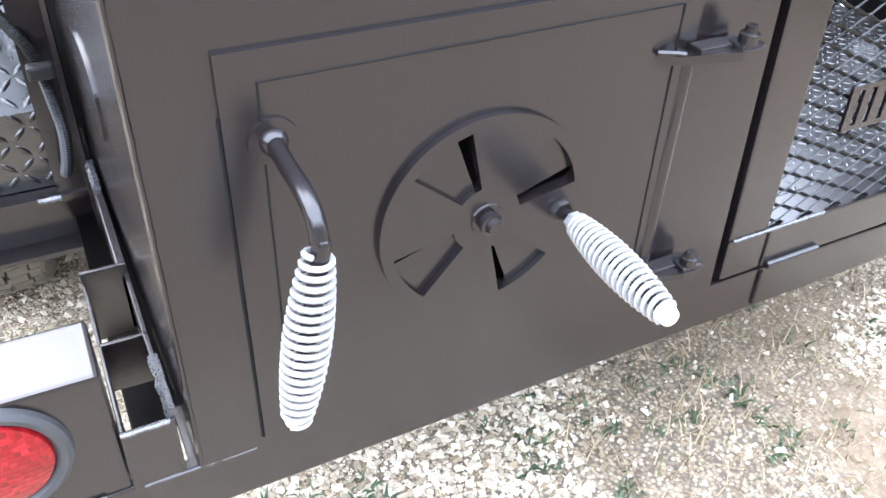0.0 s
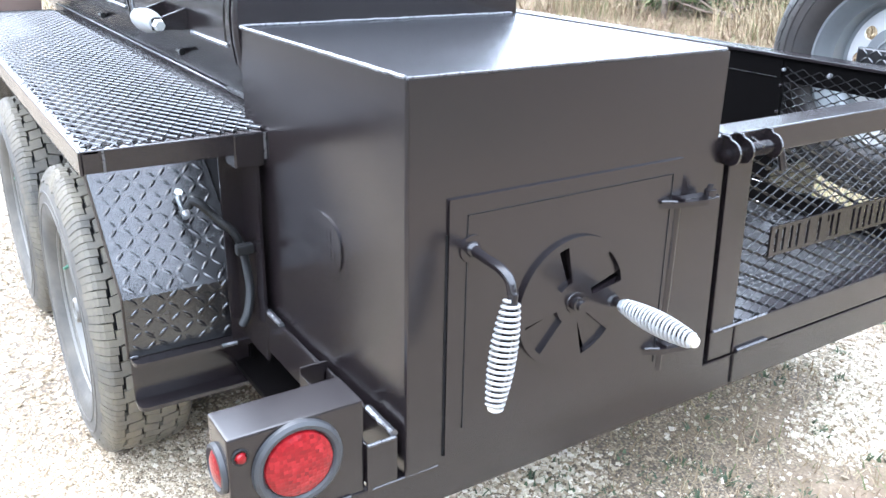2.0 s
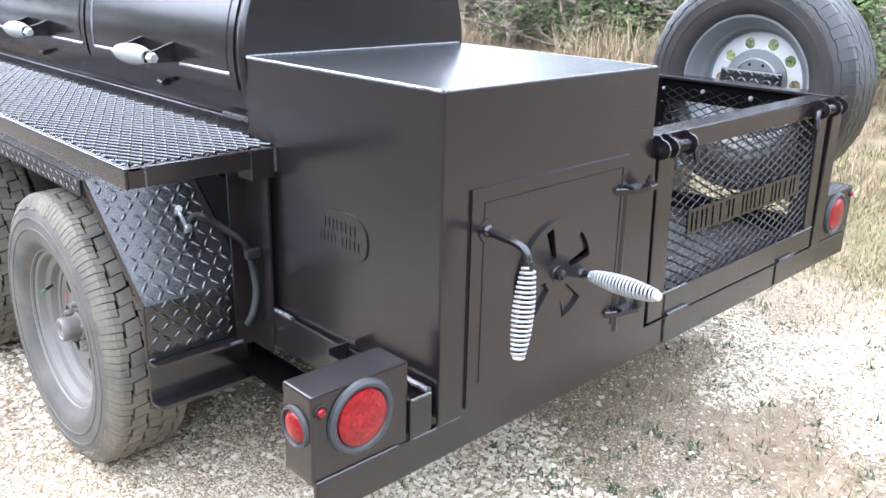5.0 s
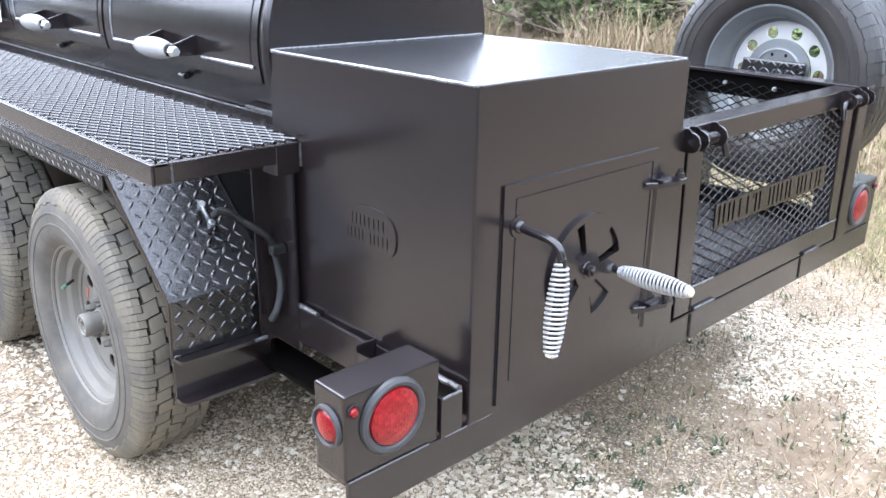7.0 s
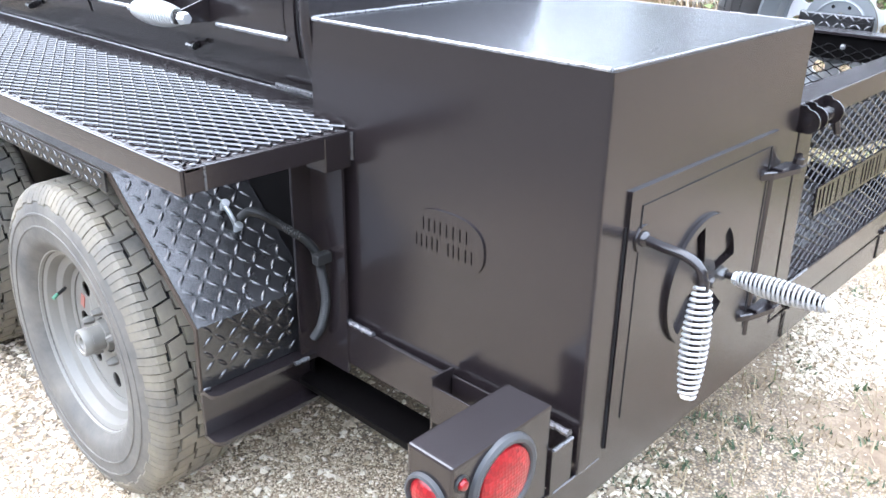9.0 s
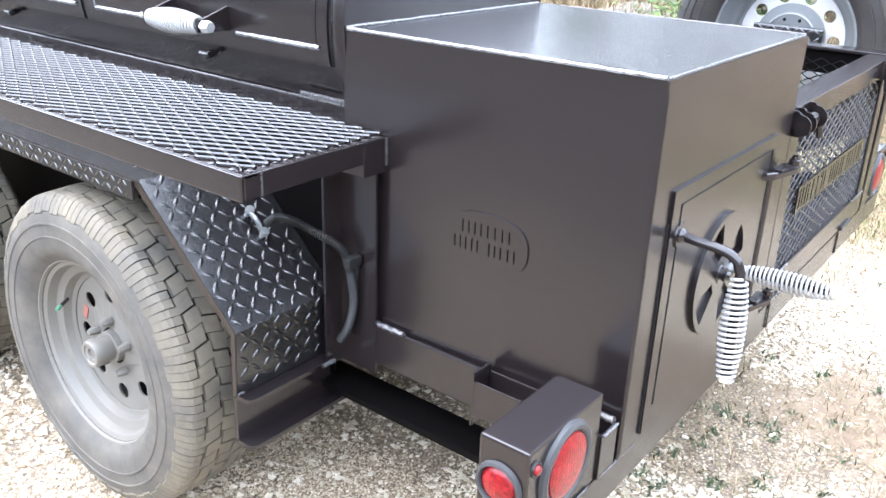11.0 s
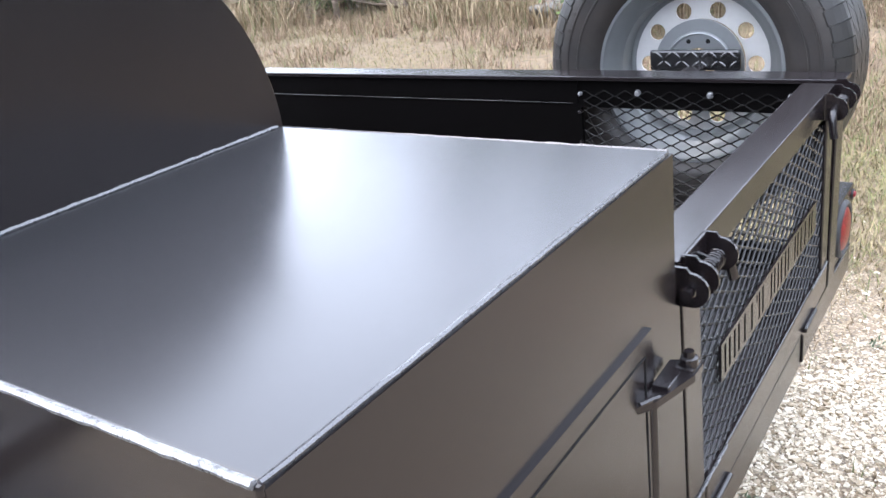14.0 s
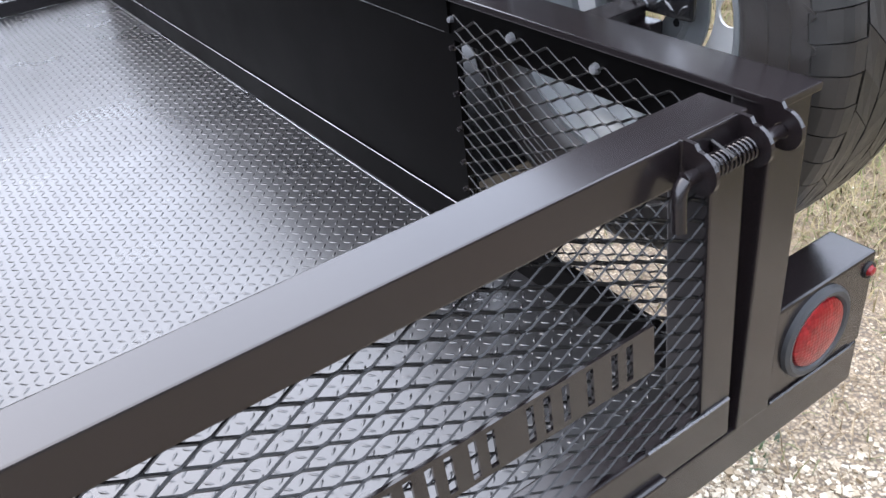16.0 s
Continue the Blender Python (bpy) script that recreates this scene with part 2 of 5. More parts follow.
def part(name, bm, mat, parent=None, label="", smooth=False, angle=35):
    me = bpy.data.meshes.new(name)
    bmesh.ops.recalc_face_normals(bm, faces=bm.faces)
    if id(bm) in BOXES:
        BOXES.discard(id(bm))
        angle = 6
    bm.to_mesh(me)
    bm.free()
    me.materials.append(mat)
    if smooth:
        me.shade_smooth()
        me.set_sharp_from_angle(angle=radians(angle))
    ob = new(name, me)
    if parent:
        ob.parent = parent
    return tagged(ob, label)


def thing(name, label, category, group="", kind="", at=(0, 0, 0)):
    ob = tagged(new(name), label, category, group, kind)
    ob.location = at
    ob.empty_display_size = 0.1
    bpy.context.view_layer.update()
    return ob


def joined(*bms):
    out = bms[0]
    for b in bms[1:]:
        BOXES.discard(id(b))
        me = bpy.data.meshes.new("tmp")
        b.to_mesh(me)
        b.free()
        out.from_mesh(me)
        bpy.data.meshes.remove(me)
    return out


def box(x0, x1, y0, y1, z0, z1, bevel=0.002):
    bm = bmesh.new()
    bmesh.ops.create_cube(bm, size=1)
    for v in bm.verts:
        v.co = Vector((x0 if v.co.x < 0 else x1, y0 if v.co.y < 0 else y1, z0 if v.co.z < 0 else z1))
    if bevel:
        bmesh.ops.bevel(bm, geom=bm.edges[:], offset=bevel, segments=2, affect="EDGES", profile=0.6)
    BOXES.add(id(bm))
    return bm


def tube(points, r, seg=10, caps=True):
    """A round bar along points; r is one radius or one for each point."""
    pts = [Vector(p) for p in points]
    rs = r if hasattr(r, "__len__") else [r] * len(pts)
    bm = bmesh.new()
    rings, side = [], None
    for i, p in enumerate(pts):
        way = (pts[min(i + 1, len(pts) - 1)] - pts[max(i - 1, 0)]).normalized()
        if side is None:
            side = way.orthogonal().normalized()
        side = (side - way * side.dot(way)).normalized()
        up = way.cross(side)
        rings.append([bm.verts.new(p + rs[i] * (math.cos(a) * side + math.sin(a) * up)) for a in (2 * math.pi * k / seg for k in range(seg))])
    for a, b in zip(rings, rings[1:]):
        for k in range(seg):
            bm.faces.new((a[k], a[(k + 1) % seg], b[(k + 1) % seg], b[k]))
    if caps:
        bm.faces.new(rings[0][::-1])
        bm.faces.new(rings[-1])
    return bm


def smooth_path(points, n=8):
    """Catmull-Rom through the points."""
    p = [Vector(q) for q in points]
    p = [2 * p[0] - p[1], *p, 2 * p[-1] - p[-2]]
    out = []
    for i in range(1, len(p) - 2):
        for k in range(n):
            t = k / n
            out.append(0.5 * (2 * p[i] + (p[i + 1] - p[i - 1]) * t + (2 * p[i - 1] - 5 * p[i] + 4 * p[i + 1] - p[i + 2]) * t * t + (3 * p[i] - p[i - 1] - 3 * p[i + 1] + p[i + 2]) * t**3))
    return out + [p[-2]]


def bead(points, r=0.004, seed=1, step=0.004):
    """A weld bead: a thin uneven bar along the points."""
    rnd = random.Random(seed)
    pts, rs = [], []
    for a, b in zip(points, points[1:]):
        a, b = Vector(a), Vector(b)
        n = max(2, int((b - a).length / step))
        for k in range(n):
            j = Vector((rnd.uniform(-1, 1), rnd.uniform(-1, 1), rnd.uniform(-1, 1))) * r * 0.14
            pts.append(a.lerp(b, k / n) + j)
            rs.append(r * rnd.uniform(0.86, 1.12))
    return tube(pts, rs, 6)


def lathe(profile, centre, axis="x", seg=48, close=False):
    """Turns (offset along the axis, radius) round the axis through centre."""
    bm = bmesh.new()
    rings = []
    for h, r in profile:
        ring = []
        for k in range(seg):
            a = 2 * math.pi * k / seg
            u, v = r * math.cos(a), r * math.sin(a)
            ring.append(bm.verts.new(Vector(centre) + Vector({"x": (h, u, v), "y": (u, h, v), "z": (u, v, h)}[axis])))
        rings.append(ring)
    pairs = list(zip(rings, rings[1:])) + ([(rings[-1], rings[0])] if close else [])
    for a, b in pairs:
        for k in range(seg):
            bm.faces.new((a[k], a[(k + 1) % seg], b[(k + 1) % seg], b[k]))
    if not close:
        for ring, r in ((rings[0], profile[0][1]), (rings[-1], profile[-1][1])):
            if r > 1e-6:
                bm.faces.new(ring)
    bmesh.ops.remove_doubles(bm, verts=bm.verts, dist=1e-6)
    return bm


def plate(outer, holes, place, thick):
    """A flat plate with holes: outer and holes are loops of (u, v), place(u, v, w) gives the point, w runs 0 to thick."""
    bm = bmesh.new()
    edges = []
    for loop in (outer, *holes):
        vs = [bm.verts.new((u, v, 0)) for u, v in loop]
        edges += [bm.edges.new((a, b)) for a, b in zip(vs, vs[1:] + vs[:1])]
    bmesh.ops.triangle_fill(bm, use_beauty=True, use_dissolve=True, edges=edges)
    made = bmesh.ops.extrude_face_region(bm, geom=bm.faces[:])
    for v in [g for g in made["geom"] if isinstance(g, bmesh.types.BMVert)]:
        v.co.z = thick
    for v in bm.verts:
        v.co = Vector(place(*v.co))
    return bm


def rect(u0, u1, v0, v1):
    return [(u0, v0), (u1, v0), (u1, v1), (u0, v1)]


def ring_of(cu, cv, r, n=16):
    return [(cu + r * math.cos(2 * math.pi * k / n), cv + r * math.sin(2 * math.pi * k / n)) for k in range(n)]


def mesh_object(name, verts, faces, mat, parent=None, label="", kind="", smooth=False):
    me = bpy.data.meshes.new(name)
    me.from_pydata(verts, [], faces)
    me.materials.append(mat)
    if smooth:
        me.shade_smooth()
    ob = new(name, me)
    if parent:
        ob.parent = parent
    return tagged(ob, label, kind=kind)


LWD, SWD = 0.0525, 0.0245


def expanded(name, u0, u1, v0, v1, place, parent, label="", strand=0.0056, thick=0.0024, tilt=33, mat=None):
    """Expanded metal: zigzag strands that meet in knuckles, each strand tilted out of the sheet the same way. u runs along the long way."""
    verts, faces = [], []
    ct, st = math.cos(radians(tilt)), math.sin(radians(tilt))
    rows, cols = int((v1 - v0) / (SWD / 2)) + 1, int((u1 - u0) / (LWD / 2)) + 1
    for j in range(rows):
        for i in range(cols):
            if (i + j) % 2:
                continue
            ua, va = u0 + i * LWD / 2, v0 + j * SWD / 2
            for s in (1, -1):
                ub, vb = ua + LWD / 2, va + s * SWD / 2
                if ub > u1 + 0.004 or not 0 <= j + s < rows:
                    continue
                k = len(verts)
                mids = [(0.0, 0.0), (0.14, 0.05), (0.86, 0.95), (1.0, 1.0)]
                for fu, fv in mids:
                    uu, vv = ua + (ub - ua) * fu, va + (vb - va) * fv
                    for dl, dt in ((-0.5, -0.5), (0.5, -0.5), (0.5, 0.5), (-0.5, 0.5)):
                        dl, dt = dl * strand, dt * thick
                        verts.append(place(uu, vv + dl * ct - dt * st, dl * st + dt * ct))
                for n in range(3):
                    a, b = k + 4 * n, k + 4 * n + 4
                    for q in range(4):
                        faces.append((a + q, a + (q + 1) % 4, b + (q + 1) % 4, b + q))
    return mesh_object(name, verts, faces, mat or MESHM, parent, label, "stuff")


def treads(name, u0, u1, v0, v1, place, parent, pitch=0.0265, length=0.023, width=0.0062, height=0.0016, mat=None):
    """Raised lozenges of tread plate, turned by turns to both sides."""
    verts, faces = [], []
    for j in range(int((v1 - v0) / pitch) + 1):
        for i in range(int((u1 - u0) / pitch) + 1):
            u, v = u0 + (i + 0.5) * pitch, v0 + (j + 0.5) * pitch
            if u > u1 - 0.007 or v > v1 - 0.007:
                continue
            a = radians(45 if (i + j) % 2 else -45)
            ca, sa = math.cos(a), math.sin(a)
            k = len(verts)
            for s, t, w in ((-0.5, 0, 0), (-0.2, -0.5, 0), (0.2, -0.5, 0), (0.5, 0, 0), (0.2, 0.5, 0), (-0.2, 0.5, 0), (-0.38, 0, 1), (-0.16, -0.28, 1), (0.16, -0.28, 1), (0.38, 0, 1), (0.16, 0.28, 1), (-0.16, 0.28, 1)):
                x, y = s * length, t * width
                verts.append(place(u + x * ca - y * sa, v + x * sa + y * ca, w * height if w else -0.0005))
            for q in range(6):
                faces.append((k + q, k + (q + 1) % 6, k + 6 + (q + 1) % 6, k + 6 + q))
            faces.append(tuple(range(k + 6, k + 12)))
    return mesh_object(name, verts, faces, mat or PLATE, parent, kind="stuff", smooth=True)


def spring_bars(a, b, r_mid, r_end, turns, wire):
    """A barrel-shaped coil from a to b."""
    a, b = Vector(a), Vector(b)
    way = (b - a).normalized()
    side = way.orthogonal().normalized()
    up = way.cross(side)
    n = turns * 14
    pts = []
    for k in range(n + 1):
        t = k / n
        r = r_end + (r_mid - r_end) * math.sin(math.pi * min(1, max(0, 0.04 + 0.92 * t))) ** 0.8
        ang = 2 * math.pi * turns * t
        pts.append(a.lerp(b, t) + r * (math.cos(ang) * side + math.sin(ang) * up))
    return tube(pts, wire, 6)


# ---- ground ----
def make_ground():
    bm = bmesh.new()
    n = 120
    def grid(k):
        s = 2 * k / n - 1
        return 6 * s + 1600 * s**9
    vs = [[bm.verts.new((grid(i) + 1.0, grid(j) + 1.0, 0.02 * noise.noise(Vector((grid(i) * 0.5, grid(j) * 0.5, 3.1))) - 0.012)) for i in range(n + 1)] for j in range(n + 1)]
    for j in range(n):
        for i in range(n):
            bm.faces.new((vs[j][i], vs[j][i + 1], vs[j + 1][i + 1], vs[j + 1][i]))
    ob = part("ground", bm, GROUND, smooth=True)
    return tagged(ob, "pale limestone gravel yard fading into dry grass", "ground", kind="structure")


make_ground()


def ground_z(x, y):
    return 0.02 * noise.noise(Vector(((x - 1.0) * 0.5, (y - 1.0) * 0.5, 3.1))) - 0.012


# middles and half-widths of worn patches
BARE = [(1.0, 0.2, 0.25, 0.17), (1.05, 0.42, 0.32, 0.10), (1.35, 0.30, 0.22, 0.10), (1.25, -0.12, 0.30, 0.12), (0.95, -0.38, 0.25, 0.10), (0.71, 0.03, 0.10, 0.07), (0.84, -0.10, 0.10, 0.06), (2.2, 0.25, 0.35, 0.22), (2.9, 0.6, 0.6, 0.9)]


def is_bare(x, y):
    """Where dirt and straw show through the gravel."""
    spread = 0.5 * noise.noise(Vector((x * 1.1, y * 1.1, 7.7))) + 0.35 * noise.noise(Vector((x * 3.1, y * 3.1, 2.2))) - 0.12
    for cx, cy, rx, ry in BARE:
        spread += 1.0 * math.exp(-(((x - cx) / rx) ** 2) - ((y - cy) / ry) ** 2)
    return spread


def stone_shape(kind):
    """Points and triangles of a broken lump (12 faces) or a chip (8 faces)."""
    if kind == "lump":
        q = 0.62
        pts = [(-q, -q, -q), (q, -q, -q), (q, q, -q), (-q, q, -q), (-q, -q, q), (q, -q, q), (q, q, q), (-q, q, q)]
        quads = [(0, 1, 2, 3), (4, 5, 6, 7), (0, 1, 5, 4), (1, 2, 6, 5), (2, 3, 7, 6), (3, 0, 4, 7)]
        tri = [t for a, b, c, d in quads for t in ((a, b, c), (a, c, d))]
    else:
        pts = [(1, 0, 0), (-1, 0, 0), (0, 1, 0), (0, -1, 0), (0, 0, 1), (0, 0, -1)]
        tri = [(0, 2, 4), (2, 1, 4), (1, 3, 4), (3, 0, 4), (2, 0, 5), (1, 2, 5), (3, 1, 5), (0, 3, 5)]
    out = []
    for a, b, c in tri:
        p, q, r = Vector(pts[a]), Vector(pts[b]), Vector(pts[c])
        out.append((a, b, c) if (q - p).cross(r - p).dot(p) > 0 else (a, c, b))
    return np.array(pts, float), np.array(out)


def stones(kind, spots, size, rnd):
    pts, tri = stone_shape(kind)
    n, k = len(spots), len(pts)
    flat = np.stack([rnd.uniform(0.85, 1.55, n), rnd.uniform(0.7, 1.1, n), rnd.uniform(0.45, 0.85, n)], 1)
    shape = rnd.uniform(0.72, 1.15, (n, k, 1)) * pts[None] * size[:, None, None] * flat[:, None]
    shape += rnd.normal(0, 0.09, (n, k, 3)) * size[:, None, None]
    a, b = rnd.uniform(0, 6.283, n), rnd.normal(0, 0.45, n)
    ca, sa, cb, sb = np.cos(a)[:, None], np.sin(a)[:, None], np.cos(b)[:, None], np.sin(b)[:, None]
    x, y, z = shape[..., 0], shape[..., 1] * cb - shape[..., 2] * sb, shape[..., 1] * sb + shape[..., 2] * cb
    gz = np.array([ground_z(px, py) for px, py in spots])
    verts = np.stack([x * ca - y * sa + spots[:, :1], x * sa + y * ca + spots[:, 1:], z + gz[:, None] + (size * 0.22)[:, None]], -1).reshape(-1, 3)
    return verts, (tri[None] + k * np.arange(n)[:, None, None]).reshape(-1, 3)


def make_gravel():
    rnd = np.random.default_rng(4)
    # kind, middle, half-widths, count, smallest radius, range
    areas = (
        ("lump", 0.85, -0.05, 1.15, 0.60, 50000, 0.0028, 0.0068),
        ("lump", 2.10, 0.00, 0.80, 0.75, 17000, 0.0032, 0.0070),
        ("chip", -0.75, 2.70, 0.75, 1.80, 14000, 0.0050, 0.0090),
        ("chip", 3.20, 1.10, 1.00, 1.90, 6000, 0.0040, 0.0070),
        ("chip", 0.60, 1.60, 1.05, 1.10, 9000, 0.0050, 0.0080),
        ("chip", 0.75, 0.15, 1.90, 0.85, 38000, 0.0014, 0.0026),
    )
    fine = (("chip", -0.62, 0.40, 0.62, 0.95, 42000, 0.0018, 0.0042), ("chip", -0.25, 0.45, 0.50, 0.60, 60000, 0.0020, 0.0030))
    spread_stones("gravel", areas, STONE, "loose crushed pale limestone gravel on the ground", rnd)
    spread_stones("fine_gravel", fine, TANSTONE, "fine tan gravel trodden in beside the wheels", rnd)


def spread_stones(name, areas, mat, label, rnd):
    vs, fs, base = [], [], 0
    for kind, mx, my, hx, hy, count, small, more in areas:
        u = rnd.uniform(-1, 1, (count, 2))
        # thinner towards the border of each spread
        u = u[rnd.random(count) > np.clip((np.abs(u).max(1) - 0.72) / 0.28, 0, 1) ** 2]
        spots = u * (hx, hy) + (mx, my)
        bare = np.array([is_bare(x, y) for x, y in spots])
        keep = rnd.random(len(spots)) > np.clip((bare - 0.04) * 2.8, 0.0, 0.94)
        keep &= rnd.random(len(spots)) > np.clip((spots[:, 0] - 2.3) * 0.8, 0, 0.95)
        spots = spots[keep]
        v, f = stones(kind, spots, small + more * rnd.random(len(spots)) ** 2.4, rnd)
        vs.append(v)
        fs.append(f + base)
        base += len(v)
    ob = mesh_object(name, np.concatenate(vs).tolist(), np.concatenate(fs).tolist(), mat, kind="stuff")
    tagged(ob, label, "gravel")


make_gravel()


def blades(name, spots, rnd, length, width, lean, mat, label, category, bends=2):
    verts, faces = [], []
    for x, y in spots:
        h, a, w = length * rnd.uniform(0.5, 1.3), rnd.uniform(0, 6.283), width * rnd.uniform(0.6, 1.4)
        l = lean * rnd.uniform(0.3, 1.3)
        z0 = ground_z(x, y)
        k = len(verts)
        dx, dy = math.cos(a), math.sin(a)
        for s in range(bends + 1):
            t = s / bends
            ang = l * (0.4 + 0.6 * t)
            px, py, pz = x + dx * h * t * math.sin(ang), y + dy * h * t * math.sin(ang), z0 + h * t * math.cos(ang)
            ww = w * (1 - 0.8 * t)
            verts += [(px - dy * ww, py + dx * ww, pz), (px + dy * ww, py - dx * ww, pz)]
        for s in range(bends):
            faces.append((k + 2 * s, k + 2 * s + 1, k + 2 * s + 3, k + 2 * s + 2))
    ob = mesh_object(name, verts, faces, mat, kind="stuff")
    return tagged(ob, label, category)


def make_grass():
    rnd = random.Random(11)
    spots = []
    while len(spots) < 10000:
        x, y = rnd.uniform(-1.3, 3.4), rnd.uniform(-0.8, 2.6)
        if is_bare(x, y) > 0.12 + rnd.uniform(-0.1, 0.25):
            spots.append((x, y))
    blades("straw", spots, rnd, 0.045, 0.0015, 1.5, STRAW, "dry straw lying on bare patches of ground", "straw")
    spots = []
    while len(spots) < 56000:
        x, y = 2.2 + 3.0 * rnd.random() ** 1.1, rnd.uniform(-1.8, 3.6)
        edge = 0.55 * noise.noise(Vector((x * 0.9, y * 0.9, 4.4))) + 0.2 * noise.noise(Vector((x * 3, y * 3, 1.4)))
        inside = min(x - 2.45, y + 1.25, 3.0 - y, 4.9 - x) + edge
        if inside > rnd.uniform(-0.3, 0.25):
            spots.append((x, y))
    while len(spots) < 110000:
        x, y = 3.0 + 6.5 * rnd.random(), rnd.uniform(-2.0, 9.5)
        border = min(x - 3.4, y + 1.5, 9.0 - y) + 0.8 * noise.noise(Vector((x * 0.6, y * 0.6, 6.4)))
        if border > rnd.uniform(-0.5, 0.3) and noise.noise(Vector((x * 1.7, y * 1.7, 5.5))) > rnd.uniform(-0.55, 0.25):
            spots.append((x, y))
    blades("dry_grass", spots, rnd, 0.060, 0.0020, 1.35, TURF, "short dry tan grass beside the gravel", "grass")
    spots = []
    while len(spots) < 46000:
        x, y = 3.6 + 4.8 * rnd.random(), rnd.uniform(-2.0, 9.5)
        border = min(x - 4.0, y + 1.4, 9.0 - y) + 0.9 * noise.noise(Vector((x * 0.5, y * 0.5, 9.4)))
        if border > rnd.uniform(-0.5, 0.4) and noise.noise(Vector((x * 1.1, y * 1.1, 2.5))) + 0.6 * noise.noise(Vector((x * 4, y * 4, 8.5))) > rnd.uniform(-0.35, 0.35):
            spots.append((x, y))
    blades("meadow_grass", spots, rnd, 0.15, 0.0028, 1.15, MEADOW, "uneven knee-high dry meadow grass, tan and reddish", "grass", 3)
    spots = []
    while len(spots) < 16000:
        x, y = rnd.uniform(7.2, 10.3), rnd.uniform(-4.0, 18.0)
        if noise.noise(Vector((x * 0.6, y * 0.6, 0.3))) > rnd.uniform(-0.3, 0.4):
            spots.append((x, y))
    spots += [(rnd.uniform(0.5, 8.0), rnd.uniform(9.0, 15.0)) for _ in range(5000)]
    blades("tall_grass", spots, rnd, 0.55, 0.0045, 0.85, STRAW, "tall dry tan grass along the brush", "grass", 3)
    spots = []
    for _ in range(120):
        cx, cy = rnd.uniform(-0.4, 2.3), rnd.uniform(-0.55, 0.5)
        for _ in range(9):
            spots.append((cx + rnd.gauss(0, 0.014), cy + rnd.gauss(0, 0.014)))
    for _ in range(15):
        cx, cy = rnd.uniform(0.25, 0.95), rnd.uniform(-0.05, 0.32)
        for _ in range(12):
            spots.append((cx + rnd.gauss(0, 0.016), cy + rnd.gauss(0, 0.016)))
    blades("weeds", spots, rnd, 0.022, 0.0040, 1.15, WEED, "small green weeds growing through the gravel", "weeds")


make_grass()


# ---- trailer ----
trailer = thing("utility_trailer", "satin black steel trailer bed carrying the smoker", "trailer", at=(0.8, 1.4, 0))


def under(ob, parent):
    """Keeps ob where it is in the world under its parent."""
    bpy.context.view_layer.update()
    ob.parent = parent
    ob.matrix_parent_inverse = parent.matrix_world.inverted()
    return ob


def tpart(name, bm, mat=BLACK, label="", parent=trailer, smooth=True, angle=35):
    return under(part(name, bm, mat, None, label, smooth, angle), parent)


BEAM_TOP = 0.408
beam = joined(box(-0.25, 1.824, 0.0, 0.012, 0.338, BEAM_TOP, 0.003), box(-0.25, -0.05, 0.012, 0.09, BEAM_TOP - 0.01, BEAM_TOP, 0.001), box(0.0, 1.824, 0.012, 0.09, BEAM_TOP - 0.01, BEAM_TOP, 0.001))
for v in beam.verts:
    v.co.y += 0.0105 * max(0.0, v.co.x)
tpart("rear_beam", beam, label="black steel rear bumper beam")
# beads where the beam meets firebox and boxes
tpart("weld_bead", bead([(-0.045, -0.001, 0.409), (0.07, -0.003, 0.411)], 0.0022, 3), BLACK)


def light_box(x0, x1, lamp, dot, side):
    y0, y1, z0, z1 = (0.020, 0.088, BEAM_TOP, 0.558) if side > 0 else (0.003, 0.082, BEAM_TOP, 0.563)
    body = tpart("light_box", box(x0, x1, y0, y1, z0, z1, 0.004), label="black steel tail light box")
    zc = 0.486 if side > 0 else 0.496
    tail = tpart("tail_light", lathe([(-0.012, 0.0), (-0.0115, 0.02), (-0.010, 0.038), (-0.0055, 0.049), (0.0, 0.051)], (lamp, y0 - 0.002, zc), "y", 40), LENS, "round red tail light lens", body)
    tpart("grommet", lathe([(0.001, 0.067), (-0.006, 0.0655), (-0.0095, 0.0605), (-0.0085, 0.055), (-0.003, 0.0505), (0.001, 0.0505)], (lamp, y0, zc), "y", 48, True), RUBBER, "black rubber grommet", body)
    tpart("emblem", lathe([(-0.0006, 0.0), (-0.0005, 0.006), (0.001, 0.0065)], (lamp, y0 - 0.0135, zc), "y", 8), LENS, "", body)
    tpart("indicator_light", lathe([(-0.009, 0.0), (-0.0075, 0.006), (-0.002, 0.0085), (0.001, 0.0085)], (dot, y0, 0.533), "y", 16), LENS, "small red marker light", body)
    tpart("bezel", lathe([(-0.003, 0.0088), (-0.0035, 0.0115), (0.001, 0.0125), (0.001, 0.0088)], (dot, y0, 0.533), "y", 20, True), CONDUIT, "", body)
    s, xs = -1, x0
    if side > 0:
        tpart("weld_bead", bead([(x0 + 0.004, y0 - 0.002, z0 + 0.001), (x1 - 0.02, y0 - 0.002, z0 + 0.001)], 0.0025, 240), BLACK, "", body)
        return body
    tpart("side_light", lathe([(s * 0.010, 0.0), (s * 0.008, 0.018), (s * 0.003, 0.027), (0, 0.0285)], (xs, 0.046, zc), "x", 32), LENS, "round red side marker light", body)
    tpart("side_grommet", lathe([(0, 0.0365), (s * 0.006, 0.035), (s * 0.0075, 0.031), (s * 0.002, 0.028), (0, 0.028)], (xs, 0.046, zc), "x", 32, True), RUBBER, "", body)
    tpart("weld_bead", bead([(x0 + 0.004, y0 - 0.002, z0 + 0.001), (x1 - 0.02, y0 - 0.002, z0 + 0.001)], 0.0025, int(x0 * 100) + 90), BLACK, "", body)
    return body


light_box(-0.255, -0.056, -0.158, -0.238, -1)
